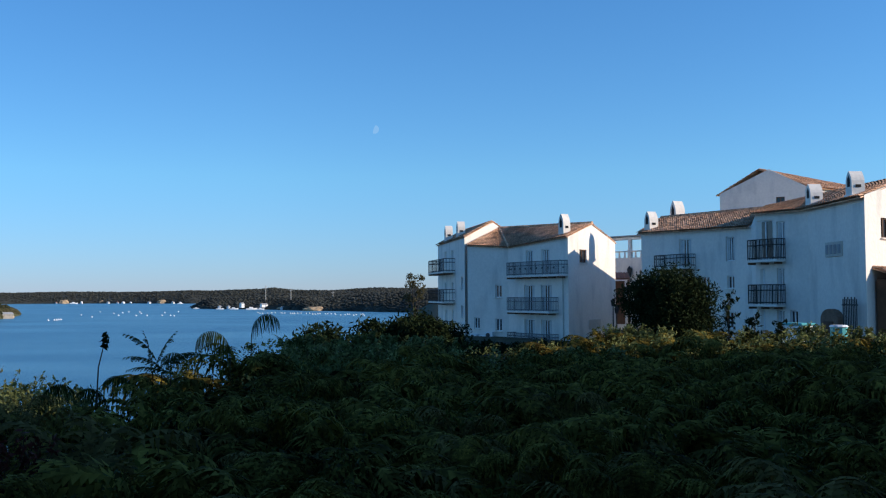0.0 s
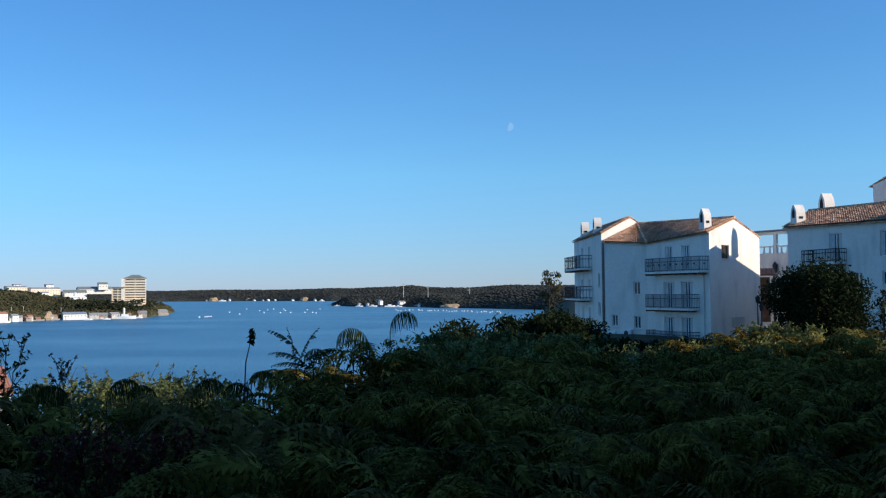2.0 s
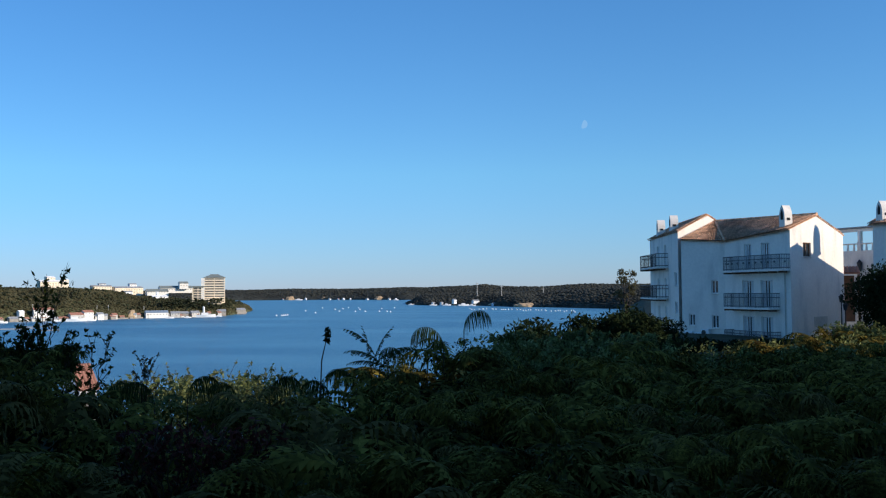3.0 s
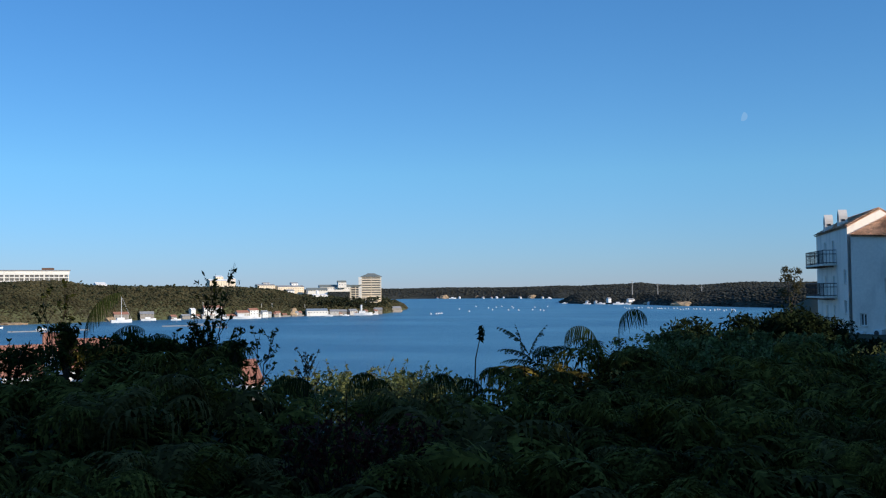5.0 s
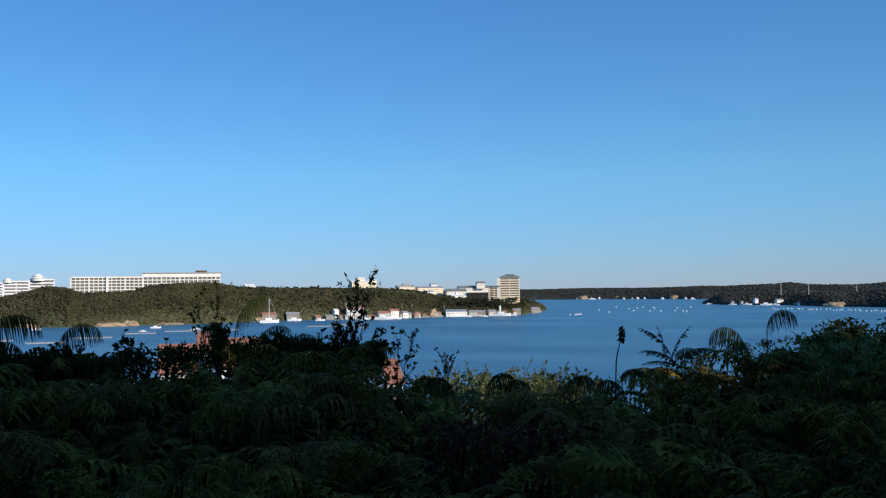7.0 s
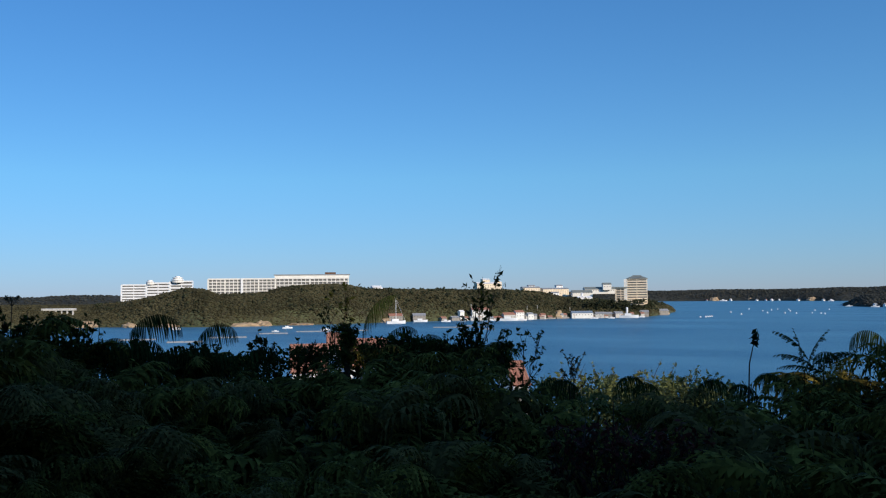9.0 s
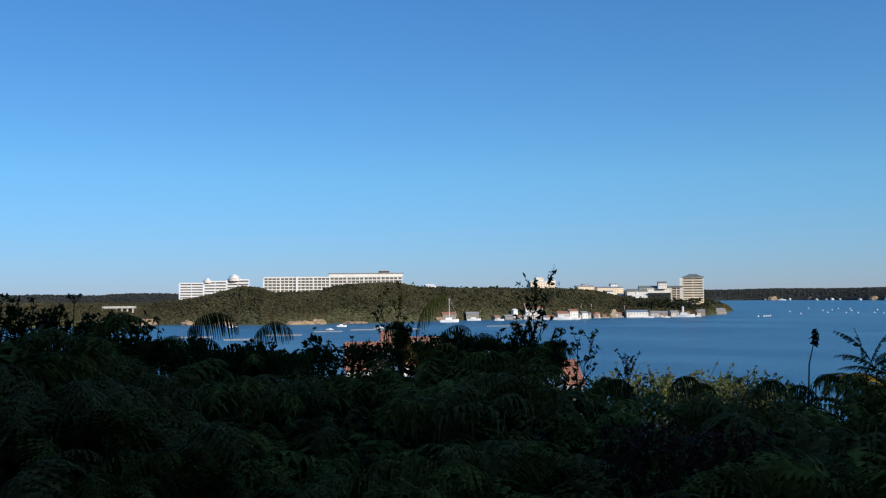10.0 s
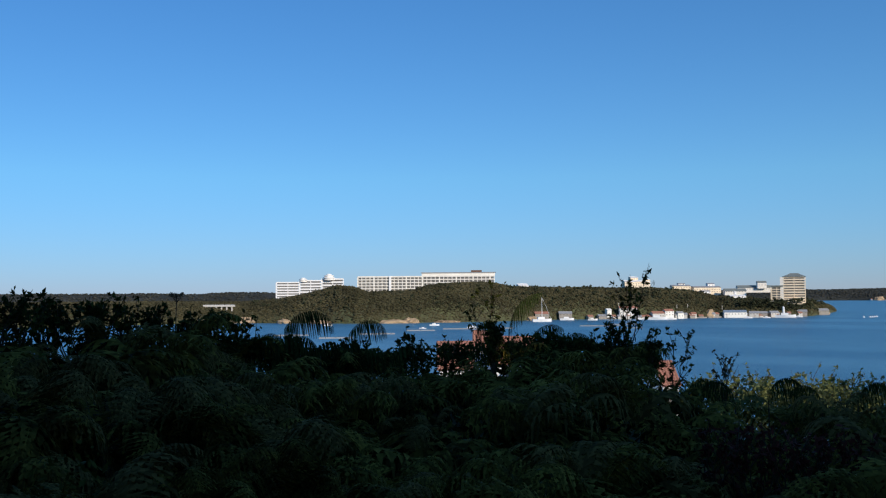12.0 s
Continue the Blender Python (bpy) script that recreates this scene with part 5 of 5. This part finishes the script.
# broad yellow-green leaves that catch the sun along the brow
g6 = np.random.default_rng(66)
ba = g6.uniform(-11.5, 26, 520)
want = np.interp(ba, (-11.5, -9, -4, -1, 3, 7, 9, 12.5, 14, 17, 20, 24, 26), (0.4, 0.9, 0.8, 0.35, 0.15, 0.2, 0.8, 1.0, 0.3, 0.35, 0.8, 0.8, 0.5))
ba = ba[g6.random(len(ba)) < want]
br_r = brow(ba)[1] * g6.uniform(0.84, 1.03, len(ba))
brow_c = np.stack([br_r * np.sin(np.radians(ba)), br_r * np.cos(np.radians(ba)), canopy(ba, br_r) + g6.uniform(-0.36, -0.02, len(ba))], -1)
v, f = leaf_cloud(brow_c, g6.uniform(0.08, 0.2, len(ba)), len(ba) * 34, 0.04, 73)
la = g6.uniform(-31.5, -20.0, 300)  # and on the sunny slope just below it
lr = g6.uniform(12.6, 15.5, len(la))
slope_c = np.stack([lr * np.sin(np.radians(la)), lr * np.cos(np.radians(la)), EYE - lr * np.tan(np.radians(g6.uniform(5.1, 7.8, len(la))))], -1)
v2, f2 = leaf_cloud(slope_c, g6.uniform(0.08, 0.2, len(la)), len(la) * 40, 0.035, 74)
v, f = np.concatenate([v, v2]), np.concatenate([f, f2 + len(v)])
brow_leaves = new("brow_leaves", big_mesh("brow_leaves", v, f, YELLOWLEAF))
tagged(brow_leaves, "yellow-green broad leaves along the thicket's brow", "shrubs", kind="stuff")


def elev(az, el, d):
    p = polar(az, d)
    return Vector((p.x, p.y, EYE + d * math.tan(radians(el))))


def single_fern(az, el, d, length, start, bend, yaw, wide=0.21, droop=0.8, pairs=34, tilt=0.0, hang=True, label="arching dark fern frond standing above the thicket"):
    """One frond that stands out: its foot lies at the given angles and distance."""
    g = np.random.default_rng(int(abs(az * 100 + el * 10)))
    tv, tf = frond(length, start, bend, pairs, wide, 5, g, 0.1, droop, 0.55, 0.5 if hang else 0.7, hang)
    foot = elev(az, el, d)
    v, f = scatter([(tv, tf)], np.zeros(1, int), np.zeros((1, 3)), np.array([radians(yaw)]), np.array([radians(tilt)]), np.ones(1))
    t = thing("fern", label, "fern", "standing fern fronds", at=foot)
    ob = part("blade", big_mesh("blade", v + np.array(foot), f, BLADE), BLADE, t)
    part("stalk", rod(bmesh.new(), foot + Vector((0, 0, -0.5)), foot + Vector((0, 0, 0.02)), 0.006, 5), STEM, t)
    return t


# az, el of the foot, distance, length, start, bend, yaw
for row in ((-12.4, -3.3, 12.5, 0.8, 88, 195, 188), (-14.6, -4.1, 12.4, 0.6, 80, 170, 186), (-11.2, -2.1, 13.8, 0.72, 88, 190, 4), (-17.6, -5.2, 11.2, 0.5, 70, 140, 186), (-19.0, -6.0, 10.6, 0.55, 75, 160, 184),
            (-22.6, -5.9, 10.4, 0.62, 85, 185, 6), (-24.4, -6.1, 10.4, 0.55, 85, 175, 190), (-27.2, -5.8, 10.4, 0.62, 85, 180, 6), (-29.0, -6.0, 10.6, 0.6, 82, 170, 188), (-31.6, -5.6, 11.2, 0.5, 80, 160, 20),
            (-55.2, -2.1, 10.2, 0.8, 66, 150, 52), (-51.4, -2.4, 10.6, 0.66, 68, 155, 50), (-52.9, -3.4, 10.2, 0.6, 80, 170, 225), (-49.4, -4.2, 10.8, 0.55, 85, 170, 45), (-41.8, -1.9, 11.6, 0.7, 82, 85, 40), (-40.6, -2.5, 11.7, 0.54, 62, 110, 40), (-38.9, -2.8, 11.8, 0.46, 58, 105, 38),
            (-43.7, -2.2, 11.6, 0.5, 88, 205, 40), (-46.6, -3.6, 11.2, 0.5, 80, 165, 225), (-56.8, -3.2, 10.0, 0.55, 85, 175, 50), (-59.6, -2.3, 9.6, 0.5, 85, 180, 235), (5.6, -4.3, 16.5, 0.8, 85, 180, 0), (6.6, -4.4, 16.5, 0.7, 85, 175, 180), (-8.0, -3.1, 14.6, 0.5, 80, 160, 180)):
    single_fern(row[0], row[1] - 0.25, row[2], row[3] * 0.95, *row[4:])
# thin curled bracken against the water
for k in range(26):
    az = -57.0 + 11.5 * (k + g6.random()) / 26 if k < 20 else -46.0 + 12.5 * (k - 20 + g6.random()) / 6
    el, rim = brow(az)
    single_fern(az, float(el) - 1.3 + 0.5 * g6.random(), float(rim) - 0.3, 0.45 + 0.3 * g6.random(), 95 - 25 * g6.random(), 190 + 90 * g6.random(), 40 + 180 * (k % 2), 0.15, 0.9, 15, label="thin curled bracken frond against the water")
# a crown of upright plumes
for k, (start, bend, yaw, ln) in enumerate(((78, 40, 20, 0.5), (74, 70, 200, 0.55), (52, 75, 190, 0.5), (50, 70, 15, 0.5), (62, 95, 30, 0.48), (28, 60, 196, 0.42), (88, 25, 205, 0.46))):
    single_fern(-16.7 + 0.5 * (k % 3), -4.7 + 0.2 * (k % 2), 11.0, ln * 1.2, start, bend, yaw, 0.27, 0.35, 16, hang=False, label="upright pale plume of a young fern")


def shrub(name, label, az, el, d, height, spread, seed, leaf_mat, shoots=5, leaf=0.035, per=26, lean=0.0):
    """A twiggy shrub: forked stems with leaves set along the upper twigs."""
    g = np.random.default_rng(seed)
    foot = elev(az, el, d)
    t = thing(name, label, "shrub", at=foot)
    across = polar(az + 90, 1)
    bm = bmesh.new()
    spots = []
    for k in range(shoots):
        p = foot + Vector((0, 0, -0.4))
        h = height * g.uniform(0.55, 1.0) if k else height
        side = g.uniform(-1, 1) * spread if k else lean
        depth = g.uniform(-0.3, 0.3) * spread
        n = 7
        pts = []
        for j in range(n + 1):
            s = j / n
            q = p + Vector((across.x, across.y, 0)) * (side * s ** 1.3 + g.uniform(-0.02, 0.02)) + Vector((depth * s * across.y, -depth * s * across.x, (h + 0.4) * s))
            pts.append(q)
        for j in range(n):
            rod(bm, pts[j], pts[j + 1], 0.008 * (1.15 - j / n), 5, 0.008 * (1.0 - (j + 1) / n) + 0.0012)
            if j >= 2:
                for m in range(2 if shoots < 5 else 1):
                    tip = pts[j + 1] + Vector((across.x * g.uniform(-0.2, 0.2), across.y * g.uniform(-0.2, 0.2), g.uniform(0.03, 0.15))) * min(1.0, height * 2.2)
                    rod(bm, pts[j], tip, 0.004, 4, 0.0015)
                    spots += [pts[j].lerp(tip, u) for u in g.uniform(0.45, 1.0, per // 7)]
            if j >= n - 2:
                spots += [pts[j].lerp(pts[j + 1], u) for u in g.uniform(0, 1, per // 8)]
    part("stem", bm, STEM, t)
    c = np.array([q[:] for q in spots])
    v, f = leaf_cloud(c, np.full(len(c), leaf * 0.9), len(c) * 2, leaf, seed)
    part("leaves", big_mesh("leaves", v, f, leaf_mat), leaf_mat, t)
    return t


D = "twiggy dark-leaved shrub rising above the ferns"
for k, (az, el, d, h, sp, shoots, lean) in enumerate([(-35.0, -3.6, 11.6, 1.02, 0.09, 3, 0.26), (-35.3, -3.7, 11.6, 0.42, 0.16, 4, 0.1), (-42.7, -2.9, 11.3, 0.24, 0.1, 9, 0.02), (-39.3, -3.2, 11.6, 0.14, 0.12, 8, 0.0), (-42.9, -3.2, 11.4, 0.66, 0.06, 1, 0.04), (-43.1, -3.2, 11.4, 0.62, 0.05, 1, -0.18), (-32.4, -4.6, 11.3, 0.44, 0.08, 2, 0.2), (-33.7, -4.2, 11.3, 0.34, 0.12, 3, 0.0),
                                                      (-37.0, -3.5, 11.6, 0.24, 0.2, 5, 0.0), (-45.6, -3.7, 11.2, 0.2, 0.25, 5, 0.0), (-48.0, -4.0, 10.8, 0.3, 0.3, 4, 0.0), (-50.2, -4.0, 10.6, 0.22, 0.3, 4, 0.0), (-54.8, -3.5, 10.2, 0.2, 0.25, 4, 0.0), (-57.6, -3.0, 9.9, 0.3, 0.25, 5, 0.1), (-59.0, -2.7, 9.6, 0.28, 0.25, 5, 0.0), (-39.4, -3.3, 11.8, 0.2, 0.2, 4, 0.0)]):
    shrub("shrub", D, az, el, d, h, sp, 200 + k, LEAF, shoots, 0.034 if k < 4 else 0.03, 34 if k < 4 else 30, lean)
for k in range(16):
    az = -61.5 - k * 0.85
    shrub("shrub", "dense twiggy shrub in shade", az, -1.9 + 0.06 * k, 8.3 - 0.06 * k, 0.13 + 0.08 * g4.random(), 0.3, 240 + k, LEAF, 7, 0.026, 34)
shrub("shrub", "dry reddish seed plant among ferns", -29.5, -5.9, 10.8, 0.46, 0.1, 300, DRYLEAF, 5, 0.02, 30)
for k in range(9):
    shrub("shrub", "yellow-green sunlit shrub beyond the ferns", -30.2 + k * 1.05, -7.3 + 0.15 * (k % 3), 14.5, 0.62 + 0.08 * (k % 2), 0.3, 310 + k, YELLOWLEAF, 7, 0.03, 30)
for k, (az, el, d, h) in enumerate([(9.7, -2.8, 20, 0.42), (10.9, -2.9, 20, 0.5), (11.6, -2.8, 20, 0.46), (12.5, -2.9, 20, 0.45), (20.6, -2.6, 21, 0.5), (21.4, -2.6, 21, 0.35), (23.2, -2.6, 21, 0.4), (-5.9, -3.0, 15.5, 0.2), (-4.2, -3.0, 15.5, 0.28), (-3.0, -3.0, 15.5, 0.2), (0.0, -3.1, 16.5, 0.22), (-7.3, -3.0, 15.0, 0.25), (-1.2, -3.1, 16.0, 0.2)]):
    shrub("shrub", "yellow-green leafy shrub catching the low sun", az, el, d, h * 0.6, 0.35, 330 + k, YELLOWLEAF, 8, 0.04, 34)
for k, (az, el, d, h) in enumerate([(16.4, -2.5, 19, 0.75), (17.8, -2.5, 19, 0.4), (19.2, -2.6, 20, 0.3)]):
    shrub("shrub", "tall dark-stemmed weed before a white house", az, el, d, h, 0.15, 360 + k, DARKLEAF, 2, 0.05, 26)
for k in range(7):
    shrub("shrub", "dull red-leaved shrub in the shaded thicket", -30.5 + 1.2 * k, -9.2 - 0.4 * (k % 3), 6.2 + 0.2 * (k % 2), 0.2, 0.25, 380 + k, REDLEAF, 6, 0.024, 22)

# the flower stalk
foot, head = elev(-19.75, -6.0, 10.6), elev(-19.25, -2.55, 10.6)
fs = thing("flower_stalk", "tall thin stalk with a dark spent flower head", "plant", at=foot)
bm = bmesh.new()
bend = foot.lerp(head, 0.55) + Vector((-0.02, 0, 0.02))
rod(bm, foot + Vector((0, 0, -0.4)), bend, 0.009, 6, 0.007)
rod(bm, bend, head, 0.007, 6, 0.004)
part("stalk", bm, STEM, fs)
v, f = leaf_cloud([tuple(head), tuple(head + Vector((0, 0, 0.05))), tuple(head + Vector((0, 0, -0.05)))], [0.03, 0.028, 0.024], 60, 0.042, 9)
part("flower_head", big_mesh("flower_head", v, f, DARKLEAF), DARKLEAF, fs)

# a flat-topped seed head
foot, head = elev(-61.23, -2.9, 9.0), elev(-61.07, -0.03, 9.0)
um = thing("seed_plant", "thin stalk with a flat brown seed head", "plant", at=foot)
bm = rod(bmesh.new(), foot + Vector((0, 0, -0.4)), head, 0.006, 6, 0.004)
tips = [head + Vector((0.055 * math.cos(q), 0.055 * math.sin(q), 0.02 + 0.012 * math.sin(3 * q))) for q in np.linspace(0, 6.28, 10)[:-1]]
for tip in tips:
    rod(bm, head + Vector((0, 0, -0.05)), tip, 0.002, 4, 0.0015)
part("stalk", bm, STEM, um)
v, f = leaf_cloud([tuple(q) for q in tips] + [tuple(head)], [0.014] * 10, 120, 0.012, 19)
part("seed_head", big_mesh("seed_head", v, f, DRYLEAF), DRYLEAF, um)

# things standing against the larger house
plaque = thing("wall_plaque", "grey relief plaque fixed on a white wall", "plaque", at=v3(3.2, 30.2))
part("panel", box(bmesh.new(), v3(3.2, 30.26, -0.03), (1.95, 0.08, 0.8), t3, 0.02), CONCRETE, plaque)
for k in range(4):
    part("panel_bar", box(bmesh.new(), v3(2.5 + 0.47 * k, 30.26, -0.08), (0.3, 0.05, 0.5), t3, 0.02), GREYROOF, plaque)
gate = thing("iron_gate", "black iron railing gate beside a white wall", "gate", at=v3(5.9, 24.5))
for k in range(9):
    part("bar", rod(bmesh.new(), v3(5.1 + 0.18 * k, 24.2, -0.5), v3(5.1 + 0.18 * k, 27.6 + 0.1 * (k % 2), -0.5), 0.03, 6), IRON, gate)
for z in (27.3, 25.4):
    part("rail", rod(bmesh.new(), v3(5.0, z, -0.5), v3(6.65, z, -0.5), 0.035, 6), IRON, gate)
niche = thing("fountain_niche", "brown arched stone niche against a white wall", "niche", at=v3(3.1, 24.5))
bm = bmesh.new()
pts = [(2.1, 24.2), (4.15, 24.2), (4.15, 26.5)] + [(3.125 + 1.02 * math.cos(a), 26.5 + 0.55 * math.sin(a)) for a in np.linspace(0.3, math.pi - 0.3, 7)] + [(2.1, 26.5)]
solid(bm, [v3(u, z, -0.35) for u, z in pts], 0.34)
part("arch", bm, mat("brown_stone", (0.24, 0.15, 0.1), 0.9, 0.3, 1.5, 8.0, 0.4), niche)
part("recess", box(bmesh.new(), v3(3.1, 25.9, -0.36), (1.1, 0.1, 1.0), t3, 0.03), TIMBER, niche)
shed = thing("timber_shed", "brown timber lean-to beside a sunlit white wall", "shed", at=v4(2.2, 24.5))
part("wall", box(bmesh.new(), v4(2.6, 26.4, -0.9), (3.4, 1.6, 4.4), turn_of(S0, T0), 0.03), TIMBER, shed)
bm = bmesh.new()
roof_face(bm, v4(0.7, 28.6, -1.9), v4(4.6, 28.6, -1.9), v4(0.7, 29.2, 0.0), v4(4.6, 29.2, 0.0))
part("roof", bm, TILE, shed)
TURQ = mat("turquoise_plastic", (0.1, 0.42, 0.42), 0.4, 0.08, 3.0, 6.0, 0.05)
q = elev(22.2, -1.95, 40)
bin_ = thing("plastic_bin", "turquoise plastic bin standing on the lane", "bin", at=(q.x, q.y, q.z - 0.9))
part("body", rod(bmesh.new(), q + Vector((0, 0, -1.4)), q, 0.26, 12, 0.32), TURQ, bin_)
part("lid", rod(bmesh.new(), q, q + Vector((0, 0, 0.07)), 0.36, 12, 0.3), WHITE, bin_)
q = elev(20.1, -2.0, 40)
cart = thing("cart", "pale blue and white cart standing on the lane", "cart", at=(q.x, q.y, q.z - 0.9))
part("body", box(bmesh.new(), q + Vector((0, 0, -0.4)), (0.7, 1.2, 1.0), 20, 0.08), WHITE, cart)
part("cover", box(bmesh.new(), q + Vector((0, 0, 0.13)), (0.72, 1.2, 0.1), 20, 0.03), TURQ, cart)
for s in (-0.3, 0.3):
    part("wheel", rod(bmesh.new(), q + Vector((s - 0.03, 0, -1.0)), q + Vector((s + 0.03, 0, -1.0)), 0.2, 10), IRON, cart)
